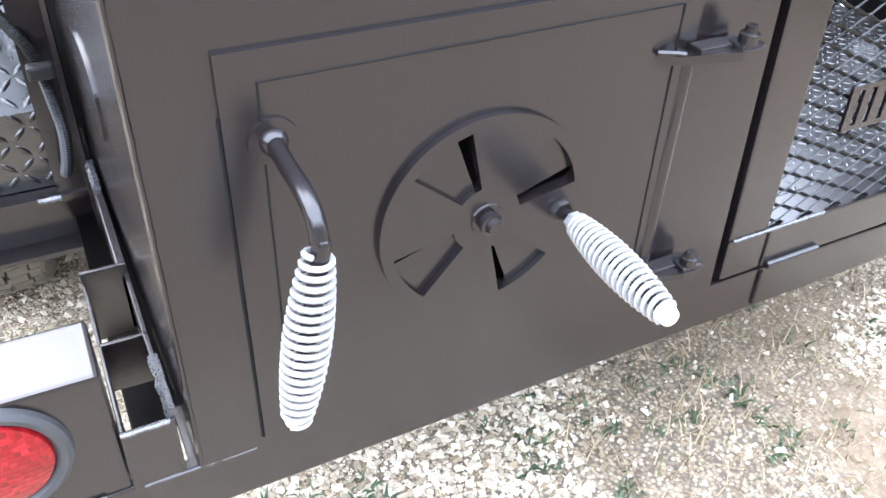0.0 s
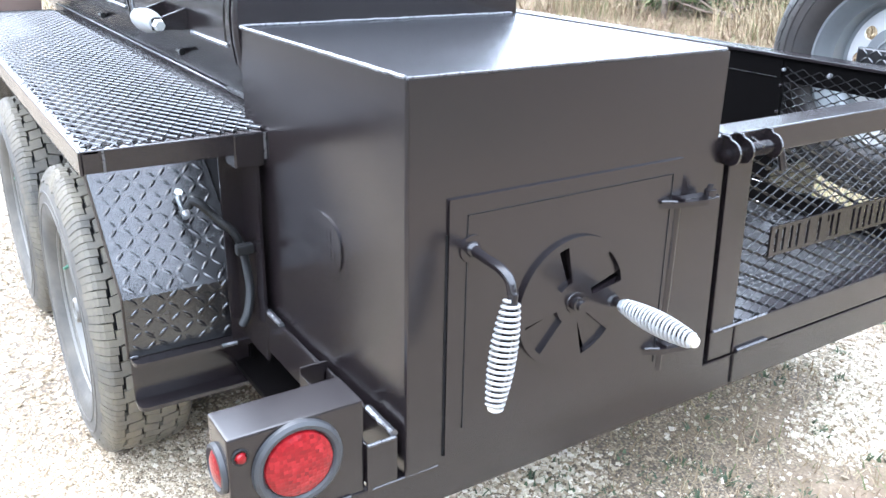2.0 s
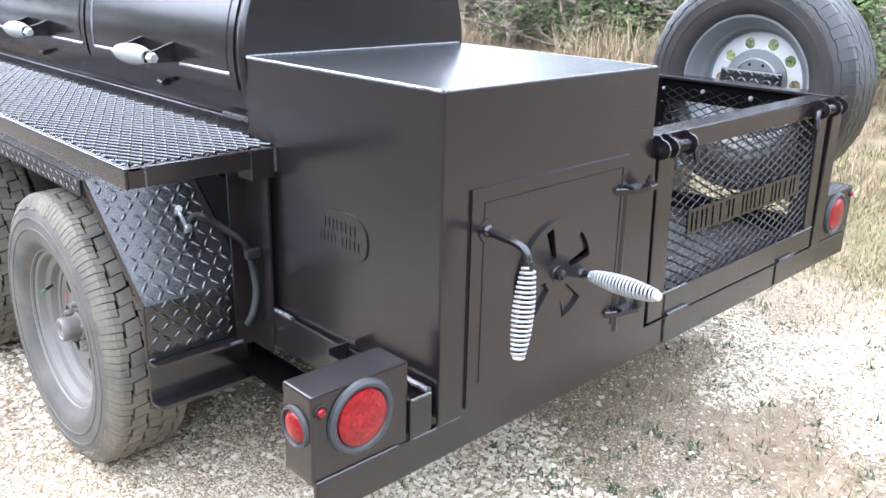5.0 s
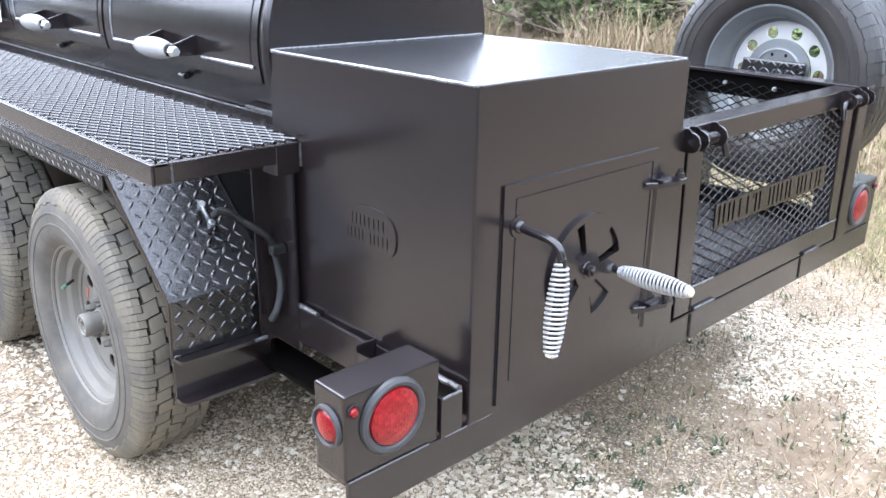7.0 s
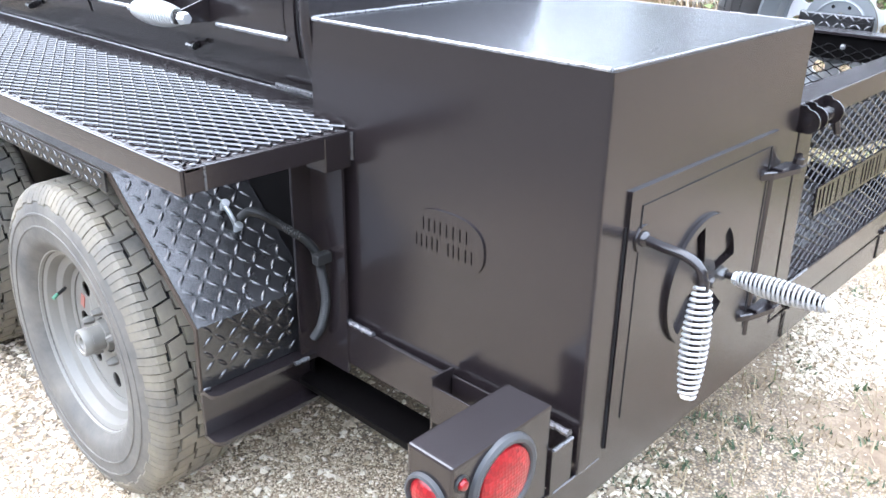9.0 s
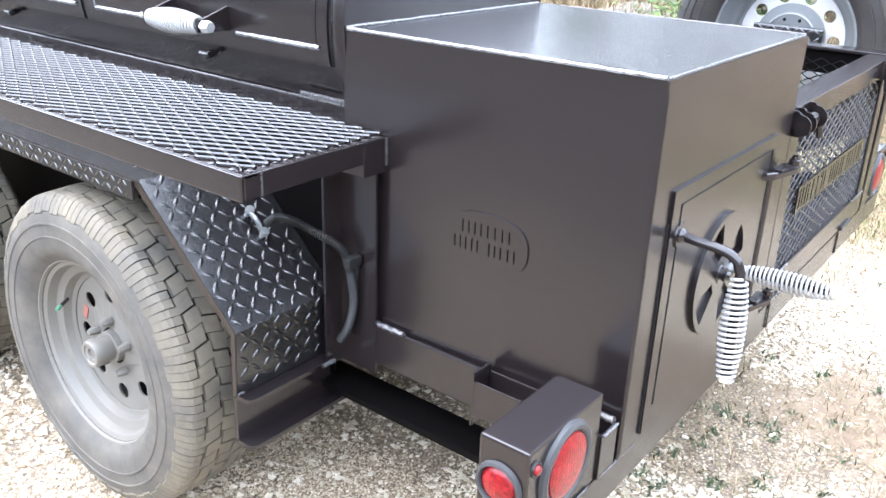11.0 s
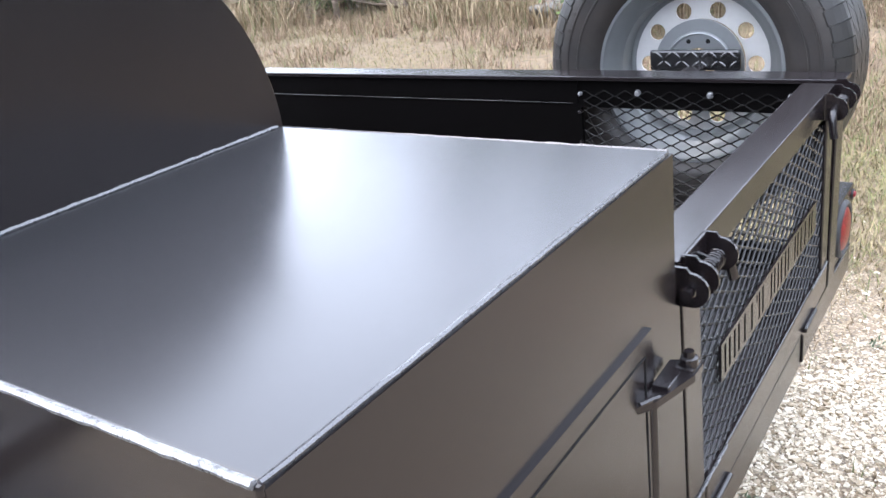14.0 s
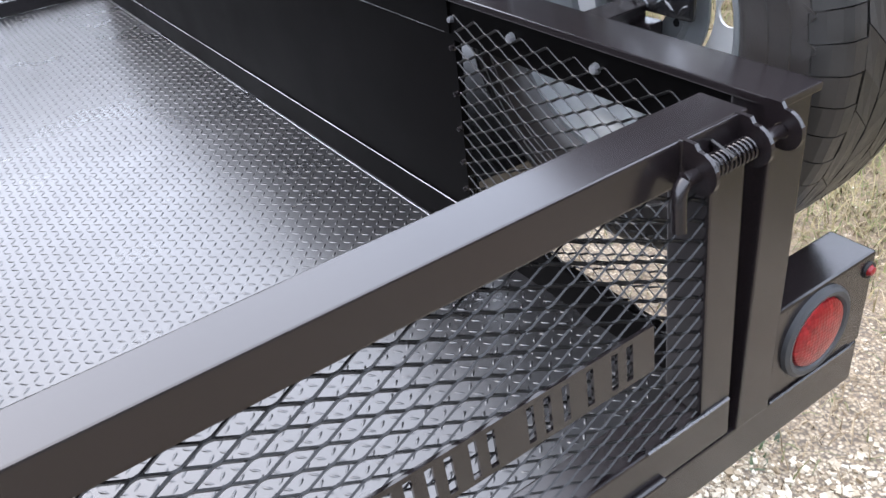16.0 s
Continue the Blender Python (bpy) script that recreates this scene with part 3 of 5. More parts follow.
light_box(1.628, 1.829, 1.713, 1.816, 1)

# the pocket between light box and firebox
px0, px1 = -0.0540, -0.004
pocket = tpart("stake_pocket", box(px0, px1, -0.002, 0.003, BEAM_TOP, 0.487, 0.001), label="welded steel stake pocket beside the firebox")
for bx in ((px0, px0 + 0.004, 0.003, 0.235, 0.42, 0.487), (px1 - 0.005, px1, 0.003, 0.235, 0.42, 0.487), (px0, px1, 0.125, 0.130, 0.42, 0.487), (px0, px1, 0.235, 0.240, 0.40, 0.500)):
    tpart("pocket_wall", box(*bx, 0.001), parent=pocket)
tpart("weld_bead", bead([(px1 - 0.002, 0.004, 0.489), (px1 - 0.002, 0.095, 0.489)], 0.0058, 5, 0.010), WELD, "", pocket)
tpart("weld_bead", bead([(px0, -0.003, 0.488), (px1, -0.003, 0.488)], 0.0028, 6), WELD, "", pocket)

# rails, channel and post on the left
tpart("side_rail", box(-0.014, -0.004, 0.235, 0.60, 0.404, 0.484, 0.002))
tpart("weld_bead", bead([(-0.009, 0.425, 0.486), (-0.009, 0.495, 0.486)], 0.006, 7), WELD)
for x, y in ((-0.045, 0.14), (1.50, 0.05)):
    tpart("frame_rail", box(x, x + 0.08, y, 3.0, 0.322, 0.336, 0.002), SHADEBLACK, "black frame rail")


def flange(z):
    """A channel flange with a rounded outer corner."""
    loop = [(-0.236, 0.566), (-0.012, 0.566), (-0.012, 0.612), (-0.25, 0.612), (-0.25, 0.580), (-0.246, 0.571)]
    return plate(loop, [], lambda u, v, w: (u, v, z + w), 0.008)


tpart("cross_channel", joined(flange(0.392), flange(0.296), box(-0.25, -0.012, 0.604, 0.612, 0.300, 0.396, 0.001)), label="black steel channel across the frame")
tpart("weld_bead", bead([(-0.25, 0.598, 0.403), (-0.232, 0.598, 0.403)], 0.004, 8), WELD)
tpart("weld_bead", bead([(-0.085, 0.556, 0.403), (-0.05, 0.556, 0.403)], 0.0045, 9), WELD)
POST = [(-0.058, 0.572), (-0.018, 0.572), (-0.018, 0.486), (-0.012, 0.486), (-0.012, 0.578), (-0.058, 0.578)]
tpart("post", plate(POST, [], lambda u, v, w: (u, v, 0.385 + w), 0.415), label="black steel angle post under the shelf")

# fender of tread plate over the two wheels
FX0, FX1 = -0.252, -0.016
PROFILE = [(0.596, 0.402), (0.590, 0.526), (0.832, 0.742), (2.20, 0.742), (2.44, 0.526), (2.44, 0.402)]


def fender_sheet():
    bm = bmesh.new()
    t = 0.004
    inner = [(y + (t if y < 1.5 else -t), z - (t if 0.6 < z else 0)) for y, z in PROFILE]
    for loop in (PROFILE, inner):
        for x in (FX0, FX1):
            for y, z in loop:
                bm.verts.new((x, y, z))
    bm.verts.ensure_lookup_table()
    n = len(PROFILE)
    v = lambda a, b, i: bm.verts[(2 * a + b) * n + i]
    for i in range(n - 1):
        bm.faces.new((v(0, 0, i), v(0, 1, i), v(0, 1, i + 1), v(0, 0, i + 1)))
        bm.faces.new((v(1, 0, i), v(1, 0, i + 1), v(1, 1, i + 1), v(1, 1, i)))
        for b in (0, 1):
            bm.faces.new((v(0, b, i), v(0, b, i + 1), v(1, b, i + 1), v(1, b, i)))
    for i in (0, n - 1):
        bm.faces.new((v(0, 0, i), v(0, 1, i), v(1, 1, i), v(1, 0, i)))
    return bm


fender = tpart("fender", fender_sheet(), PLATE, "black tread plate wheel fender", smooth=False)


def along(a, b, out):
    """Places treads on the flat between profile points a and b; out is the outward normal in (y, z)."""
    (ya, za), (yb, zb) = a, b
    length = math.hypot(yb - ya, zb - za)
    return length, lambda u, v, w: (u, ya + (yb - ya) * v / length + out[0] * w, za + (zb - za) * v / length + out[1] * w)


for a, b, out in ((PROFILE[0], PROFILE[1], (-1, 0)), (PROFILE[1], PROFILE[2], (-0.666, 0.746))):
    length, place = along(a, b, out)
    under(treads("tread_pattern", FX0 + 0.004, FX1, 0.004, length, place, None, 0.0250, 0.0300, 0.0082, 0.0020), fender)
# darker black than the fender: the dim under the shelf is in its colour
tpart("fender_skirt", box(FX0 - 0.010, FX0 - 0.006, 0.84, 2.20, 0.706, 0.742, 0.001), CONDUIT, parent=fender)
under(treads("tread_pattern", 0.85, 2.19, 0.706, 0.742, lambda u, v, w: (FX0 - 0.010 - w, u, v), None, 0.0180, 0.020, 0.0055, 0.0016), fender)
lip_in = [(y + (0.009 if y < 1.5 else -0.009), z - (0.011 if z > 0.6 else 0.005)) for y, z in PROFILE]
lip = tpart("fender_lip", plate(PROFILE + lip_in[::-1], [], lambda u, v, w: (FX0 - 0.0035 + w, u, v), 0.003), ROADDUST, "dust-brown turned edge of the fender", fender, False)
# plain deck added under the barrel to hide lit ground below the mesh
tpart("backing_deck", box(0.0, 0.60, 0.60, 2.9, 0.686, 0.692, 0.001))
# the shade under the shelf is in this wall's colour
tpart("wheel_well", box(-0.014, -0.008, 0.60, 2.44, 0.336, 0.742, 0.001), SHADEBLACK)

# the same fender on the other side
RX0, RX1 = 1.600, 1.836


def mirrored_fender():
    bm = fender_sheet()
    for v in bm.verts:
        v.co.x = RX0 if v.co.x < -0.1 else RX1
    return bm


tpart("fender", mirrored_fender(), PLATE, "black tread plate wheel fender", smooth=False)

# brake cable conduit down the post
conduit_pts = smooth_path([(-0.088, 0.692, 0.654), (-0.084, 0.668, 0.670), (-0.078, 0.632, 0.671), (-0.069, 0.600, 0.661), (-0.046, 0.554, 0.636), (-0.037, 0.537, 0.608), (-0.032, 0.531, 0.565), (-0.029, 0.530, 0.520), (-0.034, 0.540, 0.470), (-0.040, 0.556, 0.440)], 26)
tpart("wiring_conduit", tube(conduit_pts, [0.0076 + (0.0010 if k % 2 else -0.0009) for k in range(len(conduit_pts))], 10), CONDUIT, "corrugated black wiring conduit", smooth=False)
tpart("conduit_clamp", box(-0.053, -0.020, 0.516, 0.534, 0.600, 0.620, 0.004), CONDUIT, "black plastic clamp")
STUDS = (Vector((-0.096, 0.728, 0.673)), Vector((-0.094, 0.692, 0.639)))
for c in STUDS:
    n = Vector((0, -0.666, 0.746))
    stud = tpart("stud", joined(tube([c - n * 0.045, c - n * 0.002], 0.0045, 8), tube([c - n * 0.006, c + n * 0.004], 0.0085, 6)), ZINC, "zinc bolt end with its nut", smooth=False)
link = smooth_path([STUDS[0] - Vector((0, -0.004, 0.008)), STUDS[0].lerp(STUDS[1], 0.3) + Vector((-0.006, -0.004, 0.004)), STUDS[0].lerp(STUDS[1], 0.65) + Vector((-0.006, -0.004, 0.004)), STUDS[1] - Vector((0, -0.004, 0.008))], 8)
tpart("clamp_saddle", tube(link, 0.0046, 8), DIRTYRIM, "grey cable clamp saddle between the bolts")

# load bed
BED_Z, WALL = 0.428, 1.572
floor_part = tpart("bed_floor", box(0.612, WALL, 0.062, 2.92, 0.412, BED_Z, 0.0), FLOORPLATE, "black tread plate bed floor")
under(treads("tread_pattern", 0.63, WALL - 0.004, 0.07, 2.90, lambda u, v, w: (u, v, BED_Z + w), None, 0.0186, 0.0180, 0.0048, 0.0010, FLOORPLATE), floor_part)
tpart("floor_seam", bead([(WALL - 0.012, 0.585, BED_Z + 0.002), (WALL - 0.012, 1.50, BED_Z + 0.002)], 0.0014, 12, 0.02), GLINT)
tpart("floor_seam", bead([(WALL - 0.012, 1.53, BED_Z + 0.002), (WALL - 0.012, 2.90, BED_Z + 0.002)], 0.0014, 13, 0.02), GLINT)
# inner wall faces are darkened in their paint, in place of shade
tpart("side_wall", plate(rect(0.068, 2.95, 0.40, 0.852), [rect(0.09, 0.580, 0.487, 0.786)], lambda u, v, w: (WALL + w, u, v), 0.012), SHADEBLACK, label="black steel bed side wall with a mesh opening")
tpart("kick_strip", box(WALL - 0.005, WALL - 0.001, 0.582, 2.92, BED_Z, 0.487, 0.001), SHADEBLACK)
# bright bead drawn where the strip's edge catches the sky
tpart("strip_glint", bead([(WALL - 0.004, 0.59, 0.488), (WALL - 0.004, 2.91, 0.488)], 0.0011, 14, 0.03), GLINT, "sky glint along the upper edge of the strip")
tpart("kick_strip", box(WALL - 0.006, WALL - 0.001, 0.062, 0.582, BED_Z, 0.487, 0.001), SHADEBLACK)
tpart("wall_band", box(WALL - 0.004, WALL - 0.0005, 0.585, 2.92, 0.796, 0.850, 0.001), SHADEBLACK)
tpart("band_glint", bead([(WALL - 0.003, 0.60, 0.796), (WALL - 0.003, 1.9, 0.796)], 0.0009, 15, 0.03), GLINT)
tpart("top_cap", box(1.557, 1.626, 0.005, 2.95, 0.852, 0.862, 0.002), label="black steel top cap of the side wall")
side_mesh = under(expanded("side_mesh", 0.045, 0.585, 0.484, 0.835, lambda u, v, w: (WALL - 0.004 + w, u, v), None, "black expanded metal panel", 0.0042, 0.0016, -38), trailer)
for k, (y, z) in enumerate(((0.579, 0.819), (0.436, 0.823), (0.272, 0.822), (0.105, 0.822), (0.581, 0.775), (0.582, 0.70), (0.582, 0.64), (0.582, 0.58), (0.582, 0.53))):
    r = 0.008 if k in (1, 2, 3) else 0.0055
    tpart("weld_spot", lathe([(-0.006, 0.0), (-0.004, r * 0.75), (0.003, r)], (WALL - 0.004, y, z), "x", 9), GLINT if k < 4 else BLACK)
tpart("corner_post", box(1.564, 1.625, 0.014, 0.067, BEAM_TOP, 0.851, 0.003), label="black square tube corner post")
tpart("front_rail", box(0.612, WALL, 2.92, 2.97, BED_Z, 0.478, 0.003))
tpart("front_top_rail", box(0.612, WALL, 2.92, 2.97, 0.81, 0.86, 0.003))
under(expanded("front_mesh", 0.62, WALL, 0.478, 0.81, lambda u, v, w: (u, 2.945 + w, v), None, "black expanded metal panel"), trailer)
tpart("inner_wall", box(0.600, 0.606, 0.60, 2.92, 0.336, 0.95, 0.001))
# carrier for the spare wheel
tpart("carrier_arm", box(1.627, 1.716, 0.33, 0.375, 0.832, 0.852, 0.002))
bracket = tpart("carrier_plate", box(1.716, 1.724, 0.252, 0.464, 0.842, 0.889, 0.006), PLATE, "black tread plate spare wheel carrier")
under(treads("tread_pattern", 0.258, 0.460, 0.844, 0.889, lambda u, v, w: (1.716 - w, u, v), None, 0.0215, 0.0265, 0.0080, 0.002), bracket)
tpart("carrier_box", box(1.700, 1.728, 0.31, 0.40, 0.78, 0.832, 0.004), BLACK)


# ---- wheels ----
def crown(f, R):
    """The tread's radius at f of the half width: nearly flat, rounded at the shoulder."""
    f = abs(f)
    return R - 0.005 * f * f - 0.032 * max(0.0, (f - 0.72) / 0.28) ** 2


def tread_row(R, half, f0, f1, count, fill, slices, shift, skew, cx, cy, cz, verts, faces):
    """One row of tread blocks between f0 and f1 of the half width, each cut by fine sipes."""
    n = 6 if max(abs(f0), abs(f1)) > 0.8 else 3
    step = 2 * math.pi / count
    for k in range(count):
        # every other block is set a little to the side, so that the grooves zigzag
        jog = (0.30 if k % 2 else -0.30) * (1 - fill)
        fs = [max(-1.0, min(1.0, f0 + jog + (f1 - f0) * q / (n - 1))) for q in range(n)]
        wide = fill * step / slices
        for q in range(slices):
            a0 = (k + shift) * step + q * wide
            a1 = a0 + wide - (0.0012 / R if q < slices - 1 else 0.0)
            base = len(verts)
            for deep in (0.0, 0.011):
                for i, f in enumerate(fs):
                    r = crown(f, R) - deep
                    x = cx + f * half * (1 - (0.05 if deep and abs(f) > 0.8 else 0))
                    lean = skew * step * (i / (n - 1) - 0.5)
                    for a in (a0 + lean, a1 + lean):
                        verts.append((x, cy + r * math.cos(a), cz + r * math.sin(a)))
            top, low = base, base + 2 * n
            for i in range(n - 1):
                faces.append((top + 2 * i, top + 2 * i + 1, top + 2 * i + 3, top + 2 * i + 2))
                for e in (0, 1):
                    faces.append((top + 2 * i + e, low + 2 * i + e, low + 2 * i + 2 + e, top + 2 * i + 2 + e))
            for i in (0, n - 1):
                faces.append((top + 2 * i, low + 2 * i, low + 2 * i + 1, top + 2 * i + 1))


def tread_blocks(cx, cy, cz, R, width, rows, mat, parent):
    verts, faces = [], []
    for row in rows:
        tread_row(R, width / 2, *row, cx, cy, cz, verts, faces)
    # dark band under the blocks: the grooves' shade put into a colour
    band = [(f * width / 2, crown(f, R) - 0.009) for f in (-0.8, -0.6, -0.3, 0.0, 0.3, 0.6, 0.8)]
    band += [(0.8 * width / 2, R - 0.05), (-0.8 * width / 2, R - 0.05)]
    under(part("groove_shade", lathe(band, (cx, cy, cz), "x", 88, True), DARKFILL, smooth=True), parent)
    return under(mesh_object("tread", verts, faces, mat), parent)


TRAILER_ROWS = [(-1.0, -0.575, 62, 0.94, 2, 0.0, 0.10), (-0.53, -0.205, 62, 0.91, 1, 0.45, -0.22), (-0.16, 0.16, 62, 0.91, 1, 0.1, 0.22), (0.205, 0.53, 62, 0.91, 1, 0.6, -0.22), (0.575, 1.0, 62, 0.94, 2, 0.2, 0.10)]
SPARE_ROWS = [(-1.0, -0.575, 60, 0.955, 1, 0.0, 0.0), (-0.545, -0.215, 46, 0.985, 1, 0.3, 0.7), (-0.185, 0.185, 46, 0.985, 1, 0.6, -0.7), (0.215, 0.545, 46, 0.985, 1, 0.1, 0.7), (0.575, 1.0, 60, 0.955, 1, 0.4, 0.0)]


def make_tyre(cx, cy, cz, R, rim_r, w, mat, parent, label):
    """Carcass with bulging sidewalls, a rim guard and moulded rings."""
    h = w / 2
    pr = [(-h * 0.72, rim_r), (-h * 0.80, rim_r + 0.007), (-h * 0.84, rim_r + 0.012), (-h * 0.89, rim_r + 0.018), (-h * 0.935, rim_r + 0.024)]
    pr += [(-h * 0.975, rim_r + 0.034), (-h * 0.995, rim_r + 0.046), (-h * 1.004, rim_r + 0.058), (-h * 1.022, rim_r + 0.059), (-h * 1.022, rim_r + 0.062), (-h * 1.006, rim_r + 0.063)]
    pr += [(-h * 1.004, R - 0.062), (-h * 1.020, R - 0.061), (-h * 1.018, R - 0.057), (-h * 0.998, R - 0.056), (-h * 0.985, R - 0.049), (-h * 0.955, R - 0.040), (-h * 0.90, R - 0.026), (-h * 0.82, R - 0.018), (-h * 0.6, R - 0.0125)]
    pr = pr + [(-a, b) for a, b in reversed(pr)]
    return under(part("tyre", lathe(pr, (cx, cy, cz), "x", 88, True), mat, None, label, True, 22), parent)


def lettering_blocks(cx, cy, cz, r, spans, side, mat, parent):
    """Raised plain blocks where the sidewall has its mouldings."""
    for a in spans:
        a = radians(a)
        bm = box(-0.0006, 0.0006, -0.004, 0.004, -0.010, 0.010, 0.0003)
        bmesh.ops.transform(bm, matrix=Matrix.Translation((cx, cy + r * math.cos(a), cz + r * math.sin(a))) @ Matrix.Rotation(a - math.pi / 2, 4, "X"), verts=bm.verts)
        under(part("sidewall_block", bm, mat), parent)


def road_wheel(cy, cx=-0.197):
    cz, R, w, rr = 0.329, 0.342, 0.205, 0.196
    wheel = thing("trailer_wheel", "dusty trailer tyre on a grey steel wheel, standing on gravel", "wheel", "trailer wheels", at=(cx, cy, 0))
    tyre = make_tyre(cx, cy, cz, R, rr, w, TYRE, wheel, "dusty black rubber tyre")
    tread_blocks(cx, cy, cz, R, w * 0.97, TRAILER_ROWS, TREAD, tyre)
    lettering_blocks(cx - w / 2 * 0.99, cy, cz, 0.268, (58, 64, 70, 76, 82, 88, 98, 104, 110, 116, 122, 128, 238, 244, 250, 256, 262), -1, TYRE, tyre)
    lip = -0.078
    prof = [(lip, 0.208), (lip - 0.003, 0.205), (lip - 0.002, 0.199), (lip + 0.006, 0.196), (lip + 0.010, 0.188), (lip + 0.028, 0.182), (lip + 0.034, 0.166), (lip + 0.050, 0.160), (lip + 0.053, 0.150), (lip + 0.058, 0.150), (lip + 0.060, 0.172), (0.07, 0.185), (0.078, 0.205), (lip + 0.01, 0.205)]
    rim = under(part("rim", lathe(prof, (cx, cy, cz), "x", 64, True), RIM, None, "grey painted steel rim", True, 40), wheel)
    holes = [ring_of(0.112 * math.cos(a), 0.112 * math.sin(a), 0.0175, 16) for a in (radians(43 + 45 * k) for k in range(8))]
    disc = plate(ring_of(0, 0, 0.152, 64), holes + [ring_of(0, 0, 0.040, 24)], lambda u, v, q: (cx - 0.022 + q - 0.16 * max(0, 0.085 - math.hypot(u, v)), cy + u, cz + v), 0.004)
    under(part("wheel_disc", disc, RIM, None, "grey steel wheel disc with round holes", False), rim)
    under(part("hub", lathe([(-0.074, 0.0), (-0.074, 0.011), (-0.080, 0.013), (-0.081, 0.020), (-0.084, 0.022), (-0.084, 0.027), (-0.080, 0.0295), (-0.066, 0.030), (-0.065, 0.0275), (-0.040, 0.0275), (-0.039, 0.034), (-0.015, 0.037), (0.02, 0.039)], (cx, cy, cz), "x", 28), RIM, None, "grey grease cap", True), wheel)
    # drum added in matt black so that the disc holes look shaded
    under(part("dark_drum", lathe([(0.016, 0.0), (0.016, 0.140), (0.06, 0.146), (0.07, 0.0)], (cx, cy, cz), "x", 40), DARKFILL, None, "dark drum added behind the disc holes"), wheel)
    for k in range(5):
        a = radians(90 + 72 * k)
        under(part("lug_nut", lathe([(-0.052, 0.0), (-0.051, 0.006), (-0.040, 0.0095), (-0.028, 0.010)], (cx, cy + 0.058 * math.cos(a), cz + 0.058 * math.sin(a)), "x", 6), RIM), wheel)
    a = radians(28)
    c = Vector((cx - 0.045, cy + 0.150 * math.cos(a), cz + 0.150 * math.sin(a)))
    valve = under(part("valve_stem", tube([c, c + Vector((-0.022, -0.008, -0.006))], 0.004, 8), CONDUIT), wheel)
    under(part("valve_cap", tube([c + Vector((-0.022, -0.008, -0.006)), c + Vector((-0.034, -0.013, -0.010))], 0.0042, 8), GREEN, None, "green valve cap"), valve)
    sticker = box(-0.001, 0.001, -0.016, 0.016, -0.0075, 0.0075, 0)
    bmesh.ops.transform(sticker, matrix=Matrix.Translation((cx - 0.0232, cy + 0.106, cz + 0.041)) @ Matrix.Rotation(radians(-68), 4, "X"), verts=sticker.verts)
    under(part("sticker", sticker, REDP, None, "faded red sticker"), wheel)


road_wheel(1.035)
road_wheel(1.905)
road_wheel(1.035, 1.79)
road_wheel(1.905, 1.79)


def spare_wheel():
    cy, cz, R, w, rr = 0.357, 0.848, 0.352, 0.215, 0.206
    x_lip = 1.672
    cx = x_lip + 0.085
    wheel = thing("spare_wheel", "weathered spare tyre on a silver steel wheel beside the bed wall", "wheel", at=(cx, cy, cz - R))
    tyre = make_tyre(cx, cy, cz, R, rr, w, SPARE_TYRE, wheel, "weathered black rubber tyre")
    tread_blocks(cx, cy, cz, R, w * 0.97, SPARE_ROWS, SPARE_TREAD, tyre)
    ribs = []
    lettering_blocks(cx - w / 2, cy, cz, 0.292, (20, 28, 36, 44, 52, 60, 120, 127, 134, 141), -1, SPARE_TYRE, tyre)
    for k in range(110):
        a = 2 * math.pi * k / 110
        turn = Matrix.Translation((cx - w / 2 * 0.955, cy + (R - 0.040) * math.cos(a), cz + (R - 0.040) * math.sin(a))) @ Matrix.Rotation(a + radians(38 if k % 2 else -38), 4, "X")
        rib = box(-0.0012, 0.0012, -0.0115, 0.0115, -0.0007, 0.0007, 0.0)
        bmesh.ops.transform(rib, matrix=turn, verts=rib.verts)
        ribs.append(rib)
    under(part("sidewall_band", joined(*ribs), SPARE_TYRE), tyre)
    lip = -0.085
    prof = [(lip, 0.218), (lip - 0.004, 0.214), (lip - 0.003, 0.208), (lip + 0.006, 0.203), (lip + 0.012, 0.194), (lip + 0.030, 0.188), (lip + 0.040, 0.175), (lip + 0.084, 0.170), (lip + 0.088, 0.160), (lip + 0.094, 0.160), (lip + 0.096, 0.178), (0.08, 0.195), (0.085, 0.215), (lip + 0.01, 0.214)]
    rim = under(part("rim", lathe(prof, (cx, cy, cz), "x", 72, True), DIRTYRIM, None, "weathered galvanised steel rim", True, 40), wheel)
    holes = [ring_of(0.128 * math.cos(a), 0.128 * math.sin(a), 0.0190, 18) for a in (radians(36 * k) for k in range(10))]

    def dish(u, v, q):
        r = math.hypot(u, v)
        return (cx + lip + 0.088 - 0.016 * max(0.0, min(1.0, (0.105 - r) / 0.03)) + q, cy + u, cz + v)

    disc = plate(ring_of(0, 0, 0.162, 72), holes + [ring_of(0, 0, 0.105, 48)], dish, 0.004)
    under(part("wheel_disc", disc, BRIGHT, None, "bright silver wheel disc with round holes", False), rim)
    centre = lathe([(lip + 0.0735, 0.106), (lip + 0.0720, 0.080), (lip + 0.0680, 0.077), (lip + 0.0670, 0.074), (lip + 0.0710, 0.071), (lip + 0.0720, 0.040), (lip + 0.0780, 0.040), (lip + 0.0780, 0.074), (lip + 0.0780, 0.106)], (cx, cy, cz), "x", 48, True)
    under(part("wheel_centre", centre, DIRTYRIM, None, "grey hub plate with a raised ring", True), rim)
    for k in range(8):
        a = radians(22.5 + 45 * k)
        under(part("bolt_hole", lathe([(lip + 0.0705, 0.0), (lip + 0.0705, 0.0052), (lip + 0.0730, 0.0062)], (cx, cy + 0.060 * math.cos(a), cz + 0.060 * math.sin(a)), "x", 12), DARKFILL), rim)


spare_wheel()


# ---- smoker ----
smoker = thing("barbecue_smoker", "satin black offset barbecue smoker with firebox and barrel", "smoker", at=(0.305, 1.2, 0.41))


